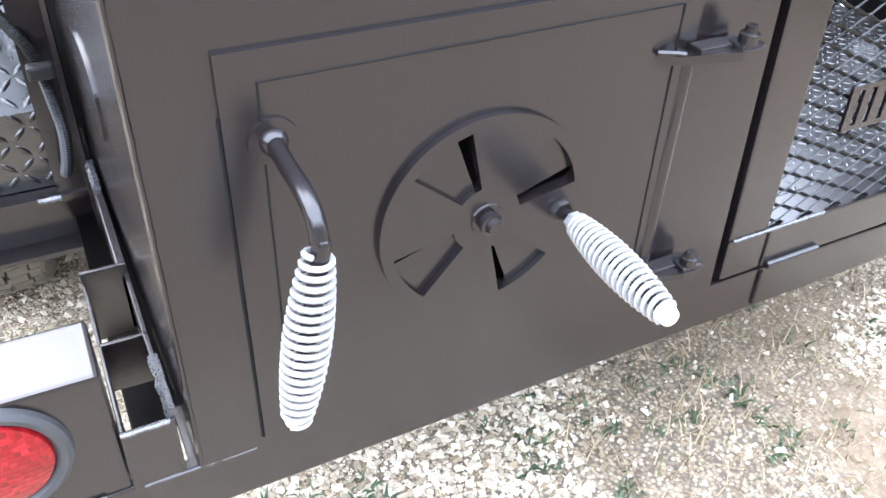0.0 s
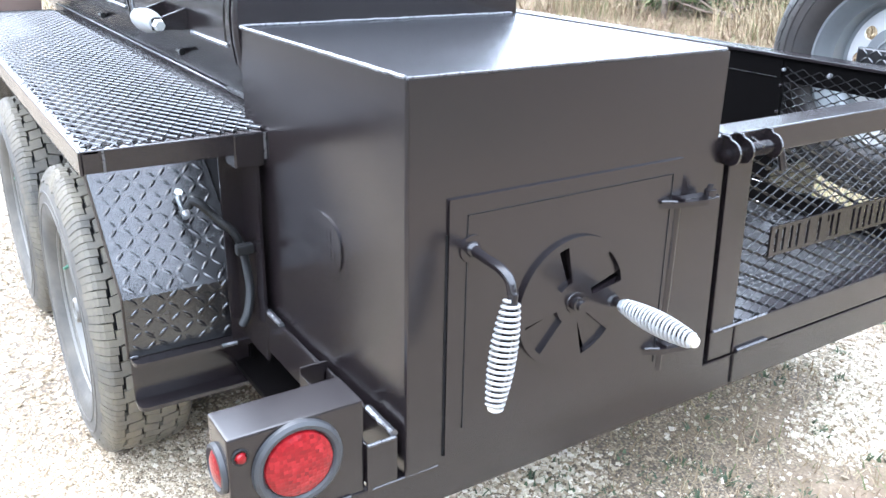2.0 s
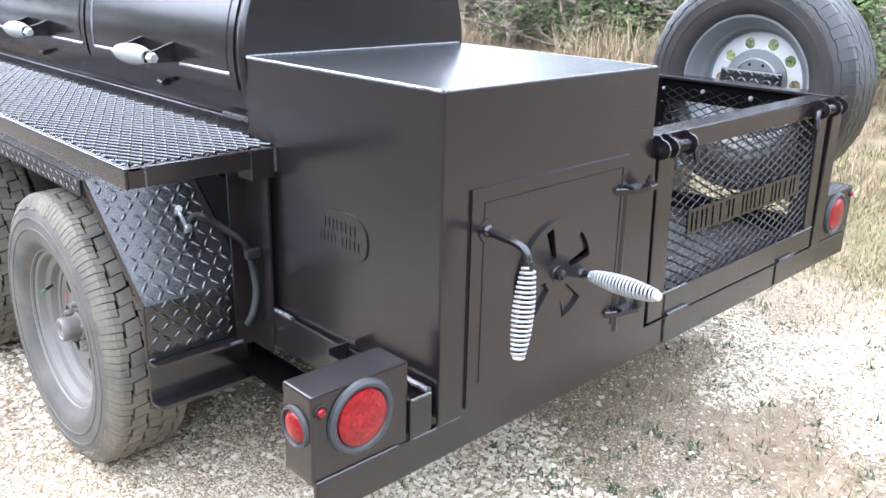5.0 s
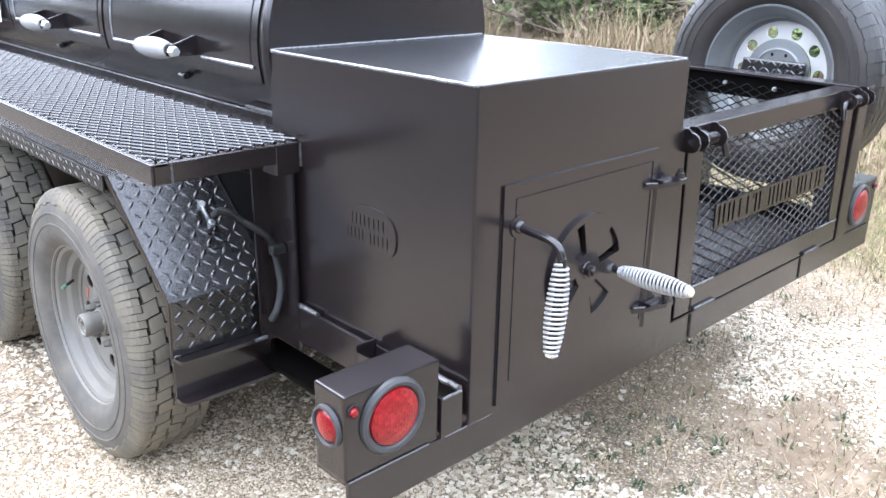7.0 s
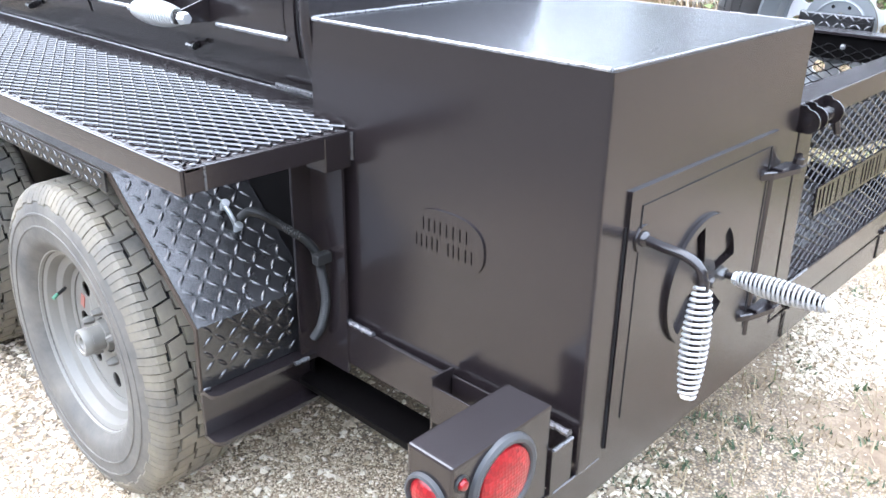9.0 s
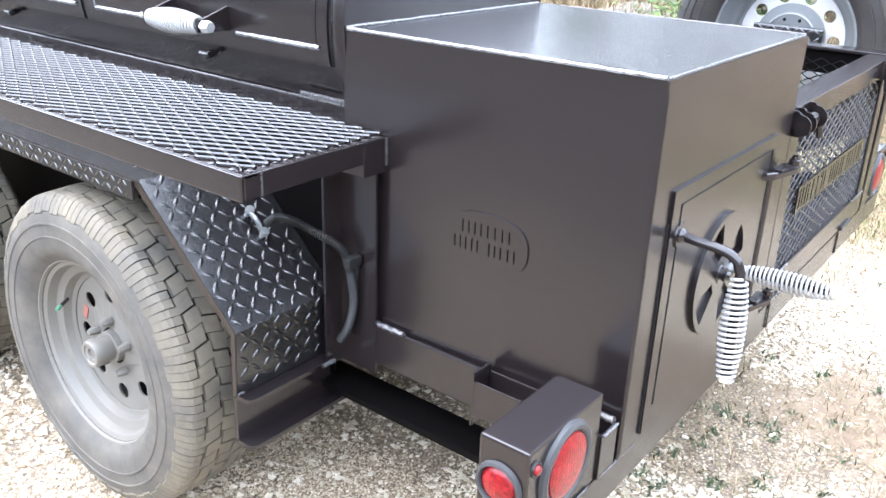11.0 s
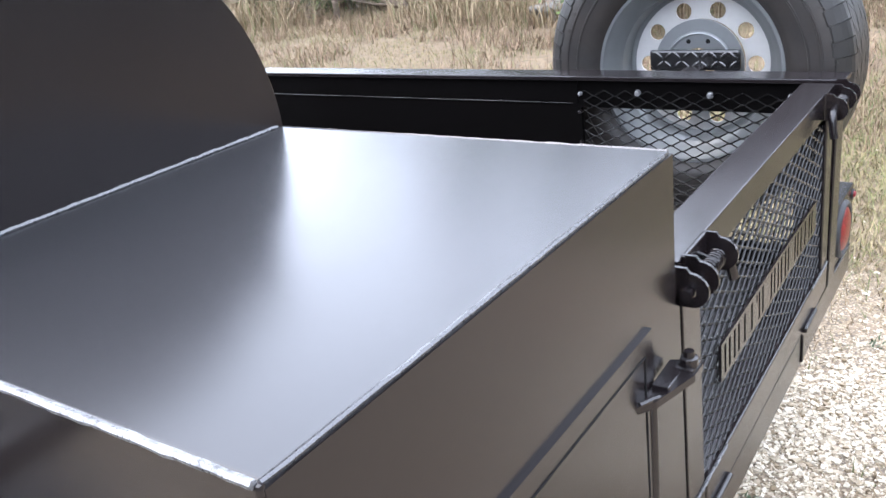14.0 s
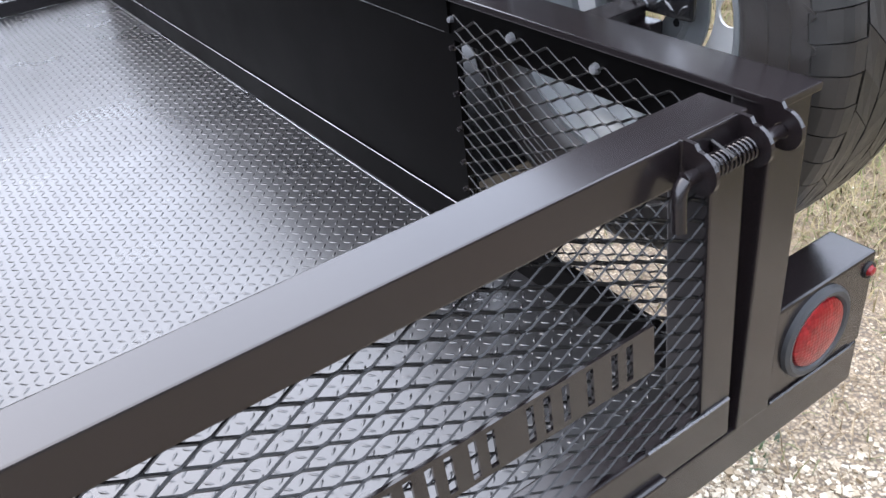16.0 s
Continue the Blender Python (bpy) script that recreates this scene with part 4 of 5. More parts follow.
def spart(name, bm, mat=BLACK, label="", parent=smoker, smooth=True, angle=35):
    for v in bm.verts if parent and parent.name == "firebox" or name == "firebox" else ():
        if v.co.x < 0.02:
            v.co.x += 0.008 * (1 - v.co.y / 0.578)
    return under(part(name, bm, mat, None, label, smooth, angle), parent)


FB_W, FB_L, FB_Z0, FB_Z1 = 0.610, 0.578, 0.409, 1.010
FB_Y = -0.004
DOOR = (0.075, 0.530, 0.427, 0.840)
firebox = spart("firebox", plate(rect(0.004, FB_W + 0.001, FB_Z0, FB_Z1 - 0.004), [rect(DOOR[0] + 0.02, DOOR[1] - 0.02, DOOR[2] + 0.02, DOOR[3] - 0.02)], lambda u, v, w: (u, FB_Y + w, v), 0.006), label="square satin black steel firebox", smooth=False)
spart("side_panel", box(0.0, 0.006, FB_Y, FB_L, FB_Z0, FB_Z1, 0.003), parent=firebox)
spart("side_panel", box(FB_W - 0.006, FB_W, FB_Y + 0.0065, FB_L, FB_Z0, FB_Z1, 0.003), parent=firebox)
spart("top_panel", box(0.003, FB_W - 0.003, FB_Y + 0.002, FB_L, FB_Z1 - 0.008, FB_Z1 + 0.0005, 0.003), SHEENTOP, "satin black top plate with sky sheen in its colour", firebox)
spart("back_panel", box(0.006, FB_W - 0.006, FB_L - 0.006, FB_L - 0.0005, FB_Z0, FB_Z1 - 0.009, 0.002), parent=firebox)
spart("bottom_panel", box(0.006, FB_W - 0.006, FB_Y + 0.006, FB_L - 0.006, FB_Z0, FB_Z0 + 0.006, 0), parent=firebox)
spart("weld_bead", bead([(0.001, FB_Y + 0.004, FB_Z1), (0.001, FB_L, FB_Z1)], 0.0032, 21, 0.010), GLINTWELD, "painted weld bead with sky glint in its colour", firebox)
spart("weld_bead", bead([(0.0, FB_L - 0.007, FB_Z1 + 0.001), (FB_W, FB_L - 0.007, FB_Z1 + 0.001)], 0.0034, 22, 0.009), WELD, "", firebox)
spart("weld_bead", bead([(0.004, FB_Y + 0.003, FB_Z1 - 0.001), (FB_W - 0.004, FB_Y + 0.003, FB_Z1 - 0.001)], 0.0024, 23, 0.014), WELD, "", firebox)
spart("weld_bead", bead([(FB_W - 0.002, FB_Y + 0.004, FB_Z1 - 0.001), (FB_W - 0.002, FB_L, FB_Z1 - 0.001)], 0.0024, 24, 0.014), WELD, "", firebox)
spart("weld_bead", bead([(0.003, FB_Y, 0.42), (0.003, FB_Y, 1.0)], 0.0022, 25, 0.012), BLACK, "", firebox)
# dark sheet added inside, standing for the shaded hollow behind the draft openings
spart("dark_backing", box(0.04, FB_W - 0.04, 0.03, 0.05, FB_Z0 + 0.01, FB_Z1 - 0.02, 0), DARKFILL, "", firebox)

# cast-look oval plate with two rows of slots on the side
oval = [(0.262 + 0.076 * math.copysign(abs(math.cos(a)) ** 0.75, math.cos(a)), 0.708 + 0.048 * math.copysign(abs(math.sin(a)) ** 0.8, math.sin(a))) for a in (2 * math.pi * k / 64 for k in range(64))]
slots = [rect(y - 0.0014, y + 0.0014, 0.716, 0.737) for y in (0.311, 0.299, 0.287, 0.275, 0.262, 0.248, 0.234, 0.221)]
slots += [rect(y - 0.0014, y + 0.0014, 0.686, 0.707) for y in (0.326, 0.315, 0.304, 0.292, 0.281, 0.258, 0.247, 0.236, 0.222, 0.210)]
spart("name_plate", plate(oval, slots, lambda u, v, w: (-0.0030 + w, u, v), 0.0034), BLACK, "oval steel plate with cut slots", firebox, False)

# firebox door: pressed frame, inner panel with wedge openings
DY = -0.009
wedge_r0, wedge_r1 = 0.036, 0.099
VC = (0.309, 0.636)


def wedge(a0, a1, r0=wedge_r0, r1=wedge_r1, n=6):
    a0, a1 = radians(a0), radians(a1)
    arc = [a0 + (a1 - a0) * k / n for k in range(n + 1)]
    return [(VC[0] + r1 * math.cos(a), VC[1] + r1 * math.sin(a)) for a in arc] + [(VC[0] + r0 * math.cos(a), VC[1] + r0 * math.sin(a)) for a in reversed(arc[::2])]


WINGS = [(102, 141), (10, 49), (-78, -41), (-168, -131)]
SHUT = [(102, 110), (10, 19), (-78, -70), (-168, -162)]
door = spart("firebox_door", plate(rect(*DOOR), [wedge(a, b) for a, b in SHUT], lambda u, v, w: (u, DY + w, v), 0.007), BLACK, "black steel firebox door, closed", smooth=False)
edge = [(0.105, 0.470), (0.105, 0.814), (0.507, 0.817), (0.512, 0.450)]
spart("panel_seam", bead([(u, DY - 0.0002, v) for u, v in edge], 0.0011, 31, 0.02), DARKFILL, "", door)
spart("draft_wheel", plate(ring_of(*VC, 0.1105, 64), [wedge(a, b) for a, b in WINGS], lambda u, v, w: (u, DY - 0.0075 + w, v), 0.007), BLACK, "round draft wheel with four wedge openings", door, False)
spart("draft_bolt", lathe([(-0.026, 0.0), (-0.026, 0.007), (-0.020, 0.0085), (-0.019, 0.012), (-0.014, 0.012), (-0.0135, 0.010), (-0.010, 0.010), (-0.0095, 0.017), (-0.007, 0.018)], (VC[0], DY, VC[1]), "y", 12), BLACK, "black hex bolt and nuts", door, False)
spart("door_gap", bead([(DOOR[0] - 0.0012, FB_Y - 0.0005, DOOR[2]), (DOOR[0] - 0.0012, FB_Y - 0.0005, DOOR[3])], 0.0017, 34, 0.05), DARKFILL, "", door)
spart("hinge_tube", tube([(0.528, DY + 0.004, 0.450), (0.528, DY + 0.004, 0.766)], 0.0085, 16), BLACK, "upright hinge tube", door)
for z in (0.765, 0.496):
    loop = [(0.482, -0.008), (0.500, -0.024), (0.560, -0.044), (0.586, -0.044), (0.590, -0.030), (0.580, -0.008)]
    tab = spart("hinge_tab", plate(loop, [], lambda u, v, w: (u, v, z + w - 0.10 * max(0.0, 0.53 - u)), 0.009), BLACK, "welded hinge tab", door, False)
    spart("hinge_block", joined(box(0.560, 0.590, -0.042, -0.018, z - 0.001, z + 0.013, 0.004), box(0.520, 0.560, -0.030, -0.010, z - 0.001, z + 0.012, 0.002)), BLACK, "", tab)
    spart("hinge_bolt", lathe([(-0.014, 0.0), (-0.014, 0.006), (-0.006, 0.0075), (0.0, 0.010), (0.010, 0.010), (0.011, 0.0065), (0.018, 0.0055), (0.018, 0.0)], (0.573, -0.033, z + 0.012), "z", 10), BLACK, "", tab, False)
    spart("weld_bead", bead([(0.484, -0.012, z + 0.008), (0.512, -0.026, z + 0.007)], 0.003, int(z * 100)), BLACK, "", tab)

# latch handle: washer, bent rod, coil grip
rod = smooth_path([(0.113, -0.012, 0.763), (0.113, -0.040, 0.760), (0.114, -0.075, 0.757), (0.1145, -0.097, 0.748), (0.1145, -0.105, 0.732), (0.112, -0.1085, 0.712), (0.079, -0.123, 0.574)], 8)
spart("latch_rod", tube(rod, 0.0075, 14), BLACK, "bent black steel latch rod", door)
spart("washer", lathe([(0.0, 0.021), (-0.003, 0.0205), (-0.003, 0.009), (0.0, 0.009)], (0.113, DY, 0.763), "y", 28, True), BLACK, "", door)
spart("weld_bead", lathe([(0.0, 0.012), (-0.004, 0.011), (-0.007, 0.008)], (0.113, DY - 0.003, 0.763), "y", 12), BLACK, "", door)
GRIP = spart("coil_grip", spring_bars((0.1125, -0.1075, 0.722), (0.0795, -0.123, 0.572), 0.0174, 0.0084, 19, 0.0026), SPRING, "white coil spring grip", door)
spart("grip_end", tube([(0.0803, -0.1226, 0.576), (0.0795, -0.123, 0.5725), (0.0788, -0.1233, 0.5695), (0.0785, -0.1234, 0.5685)], [0.0098, 0.0098, 0.0088, 0.006], 14), RODEND, "", GRIP)
DRAFT = spart("coil_grip", spring_bars((0.404, -0.030, 0.613), (0.395, -0.184, 0.620), 0.0174, 0.0084, 19, 0.0026), SPRING, "white coil spring grip", door)
spart("draft_rod", tube([(0.405, DY - 0.004, 0.612), (0.395, -0.186, 0.620)], 0.0058, 12), BLACK, "", door)
spart("grip_end", tube([(0.3953, -0.178, 0.6197), (0.395, -0.184, 0.620), (0.3947, -0.190, 0.6203), (0.3945, -0.192, 0.6205)], [0.0098, 0.0102, 0.0088, 0.006], 14), RODEND, "", DRAFT)
spart("grip_nut", lathe([(-0.034, 0.0), (-0.034, 0.010), (-0.024, 0.0105), (-0.024, 0.0)], (0.4045, 0, 0.6125), "y", 6), ZINC, "zinc hex nut", DRAFT, False)

# barrel along +y
BX, BZ, BR, BY0, BY1 = 0.305, 1.008, 0.305, 0.578, 2.98
barrel = spart("barrel", lathe([(BY0, BR), (BY1, BR)], (BX, 0, BZ), "y", 128), BLACK, "horizontal satin black barrel cooking chamber", smooth=True, angle=40)


def arc_pt(deg, y, r):
    """A point on the barrel; 180 degrees is the left side, 90 the top."""
    a = radians(deg)
    return Vector((BX + r * math.cos(a), y, BZ + r * math.sin(a)))


def curved(y0, y1, d0, d1, r0, r1, n=40):
    bm = bmesh.new()
    rows = []
    for k in range(n + 1):
        d = d0 + (d1 - d0) * k / n
        rows.append([bm.verts.new(arc_pt(d, y, r)) for y, r in ((y0, r0), (y0, r1), (y1, r1), (y1, r0))])
    for a, b in zip(rows, rows[1:]):
        for q in range(4):
            bm.faces.new((a[q], a[(q + 1) % 4], b[(q + 1) % 4], b[q]))
    bm.faces.new(rows[0])
    bm.faces.new(rows[-1][::-1])
    return bm


spart("end_plate", plate(ring_of(BX, BZ, BR + 0.003, 96), [], lambda u, v, w: (u, BY0 - 0.006 + w, v), 0.006), BLACK, "flat round end plate", barrel, False)
spart("end_ring", lathe([(BY0 - 0.0055, BR - 0.01), (BY0 - 0.0055, BR + 0.003), (BY0 - 0.003, BR + 0.006), (BY0 + 0.006, BR + 0.0085), (BY0 + 0.016, BR + 0.0075), (BY0 + 0.022, BR + 0.003), (BY0 + 0.022, BR - 0.01)], (BX, 0, BZ), "y", 128, True), BLACK, "rounded hoop round the barrel end", barrel)
spart("weld_bead", bead([arc_pt(d, BY0 + 0.024, BR + 0.001) for d in range(178, 2, -6)], 0.003, 41), BLACK, "", barrel)


def chamber_door(y0, y1, with_gauge):
    pit = spart("chamber_door", curved(y0, y1, 193, 38, BR - 0.002, BR + 0.005), BLACK, "curved barrel door, closed", smooth=True)
    for y in (y0 - 0.004, y1 + 0.004):
        spart("door_gap", curved(y - 0.0022, y + 0.0022, 193, 38, BR - 0.004, BR + 0.0012), DARKFILL, "", pit)
    spart("weld_bead", bead([arc_pt(187, y, BR + 0.006) for y in (y0 + 0.022, y0 + 0.243)], 0.0042, int(y0 * 50)), GLINTWELD, "", pit)
    spart("weld_bead", bead([arc_pt(187, y, BR + 0.006) for y in (y0 + 0.44, y1 - 0.045)], 0.0042, int(y0 * 50) + 1), GLINTWELD, "", pit)
    spart("weld_bead", bead([arc_pt(d, y1 - 0.045, BR + 0.006) for d in range(187, 140, -3)], 0.0020, int(y0 * 50) + 2), GLINTWELD, "", pit)
    spart("weld_bead", bead([arc_pt(d, y0 + 0.028, BR + 0.0052) for d in range(186, 120, -4)], 0.0016, int(y0 * 50) + 3), BLACK, "", pit)
    hy0, hy1, hx, hz = y0 + 0.247, y0 + 0.434, -0.067, 0.986
    for y in (hy0 + 0.012, hy1 - 0.012):
        loop = [(hx - 0.010, hz - 0.011), (hx + 0.004, hz - 0.012), (0.004, 0.972), (0.004, 1.020), (hx + 0.004, hz + 0.012), (hx - 0.010, hz + 0.010)]
        spart("handle_bracket", plate(loop, [], lambda u, v, w: (u, y + w, v), 0.005), BLACK, "", pit, False)
    spart("handle_bar", tube([(hx, hy0 - 0.012, hz), (hx, hy1 + 0.012, hz)], 0.006, 12), ZINC, "", pit)
    spart("handle_nut", lathe([(hy0 - 0.014, 0.0), (hy0 - 0.014, 0.010), (hy0 - 0.002, 0.0125), (hy0 + 0.004, 0.0125)], (hx, 0, hz), "y", 6), ZINC, "zinc hex nut", pit, False)
    spart("coil_grip", spring_bars((hx, hy0 + 0.018, hz), (hx, hy1 - 0.018, hz), 0.0215, 0.011, 20, 0.0030), SPRING, "white coil spring grip", pit)
    for y in (y0 + 0.03, y1 - 0.16):
        spart("hinge", joined(tube([arc_pt(40, y, BR + 0.016), arc_pt(40, y + 0.07, BR + 0.016)], 0.012, 12), box(arc_pt(46, y, BR).x - 0.01, arc_pt(40, y, BR).x, y, y + 0.07, arc_pt(40, y, BR).z, arc_pt(46, y, BR).z + 0.02, 0.002)), BLACK, "", pit)
    if with_gauge:
        c, out = arc_pt(151.5, y0 + 0.362, BR - 0.013), Vector((math.cos(radians(150)), 0, math.sin(radians(150))))
        turn = Matrix.Translation(c) @ out.to_track_quat("Z", "Y").to_matrix().to_4x4()
        gauge = lathe([(0.0, 0.014), (0.026, 0.014), (0.030, 0.036), (0.046, 0.041), (0.048, 0.039), (0.047, 0.0)], (0, 0, 0), "z", 40)
        bmesh.ops.transform(gauge, matrix=turn, verts=gauge.verts)
        g = spart("thermometer", gauge, ZINC, "round dial thermometer", pit)
        dial = lathe([(0.0475, 0.038), (0.0482, 0.037), (0.0482, 0.0)], (0, 0, 0), "z", 36)
        bmesh.ops.transform(dial, matrix=turn, verts=dial.verts)
        spart("dial", dial, WHITE, "white dial", g, False)
        for a0, a1, mat in ((60, 150, REDP), (-60, -150, BLUE)):
            zone = plate([(0.034 * math.cos(radians(a0 + (a1 - a0) * k / 12)), 0.034 * math.sin(radians(a0 + (a1 - a0) * k / 12))) for k in range(13)] + [(0.015 * math.cos(radians(a1 + (a0 - a1) * k / 6)), 0.015 * math.sin(radians(a1 + (a0 - a1) * k / 6))) for k in range(7)], [], lambda u, v, w: (u, v, 0.0483 + w), 0.0006)
            bmesh.ops.transform(zone, matrix=turn, verts=zone.verts)
            spart("dial_zone", zone, mat, "", g, False)
    c = arc_pt(197, y0 + 0.338, BR)
    vlv = spart("drain_valve", joined(tube([c, c + Vector((-0.022, 0, 0.0))], 0.008, 10), tube([c + Vector((-0.018, -0.012, 0)), c + Vector((-0.018, 0.014, 0))], 0.0055, 8)), BLACK, "small black valve on the barrel", pit)
    spart("valve_end", tube([c + Vector((-0.018, -0.016, 0)), c + Vector((-0.018, -0.011, 0))], 0.007, 8), CONDUIT, "", vlv)


spart("hinge_end", box(0.488, 0.566, 0.562, 0.602, 1.230, 1.244, 0.003), BLACK, "steel hinge end at the barrel rim", barrel)
chamber_door(0.612, 1.374, True)
chamber_door(1.388, 2.138, True)
spart("fixed_panel", curved(2.152, 2.93, 193, 38, BR - 0.002, BR + 0.004), BLACK, "fixed curved barrel panel", smooth=True)
spart("weld_bead", bead([arc_pt(189, 2.19, BR + 0.005), arc_pt(189, 2.85, BR + 0.005)], 0.0042, 77), WELD)
card = box(-0.001, 0.001, -0.26, 0.26, -0.11, 0.11, 0)
bmesh.ops.transform(card, matrix=Matrix.Translation((-0.012, 2.46, 1.062)) @ Matrix.Rotation(radians(3), 4, "Y"), verts=card.verts)
tagged(under(part("paper_sheet", card, WHITE), smoker), "white sheet fixed to the barrel")

# ---- shelf along the barrel ----
shelf = thing("prep_shelf", "black expanded metal prep shelf in an angle iron frame", "shelf", at=(-0.15, 1.45, 0.80))


def hpart(name, bm, mat=BLACK, label="", parent=shelf, smooth=True):
    return under(part(name, bm, mat, None, label, smooth), parent)


SY0, SY1, SX0, SZ = 0.478, 2.72, -0.311, 0.842
hpart("outer_angle", joined(box(SX0, SX0 + 0.006, SY0, SY1, SZ - 0.040, SZ, 0.002), box(SX0 + 0.006, SX0 + 0.032, SY0, SY1, SZ - 0.006, SZ, 0.001)), label="black angle iron edge")
hpart("end_angle", joined(box(SX0 + 0.006, -0.004, SY0, SY0 + 0.006, SZ - 0.038, SZ, 0.002), box(SX0 + 0.032, -0.004, SY0 + 0.006, SY0 + 0.032, SZ - 0.006, SZ, 0.001)), label="black angle iron edge")
hpart("end_angle", box(SX0 + 0.006, -0.004, SY1 - 0.006, SY1, SZ - 0.038, SZ, 0.002), label="black angle iron edge")
hpart("joint_seam", box(SX0 + 0.036, SX0 + 0.040, SY0 - 0.0008, SY0, SZ - 0.038, SZ, 0), WELD)
hpart("gusset_tube", box(-0.058, -0.003, SY0 - 0.001, SY0 + 0.05, SZ - 0.062, SZ - 0.001, 0.003), label="black square tube end")
hpart("inner_angle", joined(box(-0.004, 0.034, SY0 + 0.11, SY1, SZ - 0.008, SZ - 0.002, 0.001), box(0.028, 0.034, 0.585, SY1, SZ - 0.002, SZ + 0.024, 0.001)), label="black angle iron against the barrel")
hpart("weld_bead", bead([(0.031, 0.585, SZ + 0.025), (0.031, SY1, SZ + 0.025)], 0.0022, 51, 0.01), WELD)
hpart("weld_bar", box(0.010, 0.016, 0.580, 0.70, SZ + 0.032, SZ + 0.042, 0.003), WELD)
hpart("weld_bead", bead([(-0.001, SY0, SZ - 0.05), (-0.001, SY0, SZ + 0.002)], 0.003, 52), WELD)
under(expanded("shelf_mesh", SY0 + 0.014, SY1 - 0.006, SX0 + 0.016, 0.020, lambda u, v, w: (v, u, SZ + 0.003 + w), None, "glossy black expanded metal", 0.0047, 0.0030, -34, GLOSSMESH), shelf)
rs = random.Random(8)
for k in range(13):
    x = SX0 + 0.030 + k * 0.0235 + rs.uniform(-0.004, 0.004)
    r = rs.uniform(0.003, 0.0052)
    hpart("weld_spot", lathe([(0.0, r), (r * 0.35, r * 0.7), (r * 0.45, 0.0)], (x, SY0 + 0.015 + rs.uniform(-0.004, 0.006), SZ + 0.001), "z", 7), GLOSSMESH)
for k in range(32):
    r = rs.uniform(0.003, 0.0055)
    hpart("weld_spot", lathe([(0.0, r), (r * 0.35, r * 0.7), (r * 0.45, 0.0)], (SX0 + 0.014 + rs.uniform(-0.003, 0.003), SY0 + 0.03 + k * 0.0525 + rs.uniform(-0.01, 0.01), SZ + 0.001), "z", 7), GLOSSMESH)

# ---- front end beyond the shelf ----
tpart("front_plate", box(-0.33, -0.02, 2.735, 2.742, 0.80, 0.906, 0.002), RUST, "brown primed steel front plate")
tpart("front_ledge", joined(box(-0.33, -0.02, 2.735, 3.55, 0.906, 0.912, 0.002), box(-0.33, -0.02, 2.742, 2.80, 0.930, 0.962, 0.003), box(-0.33, -0.30, 2.742, 2.80, 0.912, 0.930, 0.001), box(-0.05, -0.02, 2.742, 2.80, 0.912, 0.930, 0.001)), ZINC, "pale steel ledge at the trailer front")
tpart("front_leg", box(-0.33, -0.28, 3.45, 3.54, 0.34, 0.906, 0.003))
tpart("front_leg", box(-0.08, -0.03, 3.45, 3.54, 0.34, 0.906, 0.003))
tpart("front_rail", box(-0.34, 1.58, 3.0, 3.06, 0.30, 0.40, 0.003))
chest = thing("storage_box", "pale blue grey box with a white lid at the trailer front", "box", at=(-0.17, 3.3, 0.912))
under(part("body", box(-0.32, -0.03, 3.08, 3.5, 0.912, 1.045, 0.012), paint("pale_blue_grey_paint", (0.30, 0.36, 0.40), 0.4), None, "", True), chest)
under(part("lid", box(-0.325, -0.025, 3.075, 3.505, 1.052, 1.16, 0.015), WHITE, None, "white lid", True), chest)
under(part("gasket", box(-0.318, -0.032, 3.082, 3.498, 1.045, 1.052, 0.0), DARKFILL), chest)

# ---- tailgate ----
gate = thing("tailgate", "black steel tailgate with expanded metal and a slotted sign, closed", "tailgate", at=(1.08, 0.03, 0.41))


GX0, GX1 = 0.676, 1.543
# the gate stands slightly out of square
LEAN_Y = Matrix(((1, 0, -0.05, 0.0275), (0.0105, 1, 0, 0), (0, 0, 1, 0), (0, 0, 0, 1)))


def gpart(name, bm, mat=BLACK, label="", parent=gate, smooth=True):
    bmesh.ops.transform(bm, matrix=LEAN_Y, verts=bm.verts)
    return under(part(name, bm, mat, None, label, smooth), parent)


gpart("top_rail", box(GX0 - 0.010, GX1, 0.0, 0.060, 0.815, 0.862, 0.0025), label="black square tube top rail")
gpart("gate_post", box(GX0, 0.741, 0.0, 0.056, 0.477, 0.815, 0.003))
gpart("gate_post", box(1.491, GX1, 0.0, 0.056, 0.477, 0.815, 0.003))
gpart("bottom_rail", box(GX0 + 0.070, GX1, -0.001, 0.056, 0.414, 0.476, 0.003), label="black square tube bottom rail")
gpart("bottom_rail", box(GX0, GX0 + 0.068, 0.0, 0.056, 0.414, 0.476, 0.003))
gpart("weld_bead", bead([(GX0 + 0.006, -0.001, 0.477), (0.845, -0.001, 0.477)], 0.0026, 61), WELD)
gpart("weld_bead", bead([(1.40, -0.001, 0.477), (GX1, -0.001, 0.477)], 0.0025, 62), WELD)
under(expanded("gate_mesh", 0.735, 1.497, 0.468, 0.822, lambda u, v, w: (u - 0.05 * (v - 0.55), 0.008 + 0.0105 * u + w, v), None, "black expanded metal panel", 0.0058, 0.0022, -33), gate)
sign_outer = rect(0.820, 1.412, 0.602, 0.664)
# plain upright slots, one or two for each character's width
CHARACTERS = [(0.848, 2), (0.893, 2), (0.934, 1), (0.972, 1), (1.024, 2), (1.096, 2), (1.140, 2), (1.188, 2), (1.256, 2), (1.290, 1), (1.322, 1), (1.366, 2)]
sign_slots = [rect(x + d - 0.0045, x + d + 0.0045, 0.609, 0.657) for x, n in CHARACTERS for d in ((0.0,) if n == 1 else (-0.0105, 0.0105))]
sign_slots += [rect(0.997, 1.003, 0.644, 0.657)]
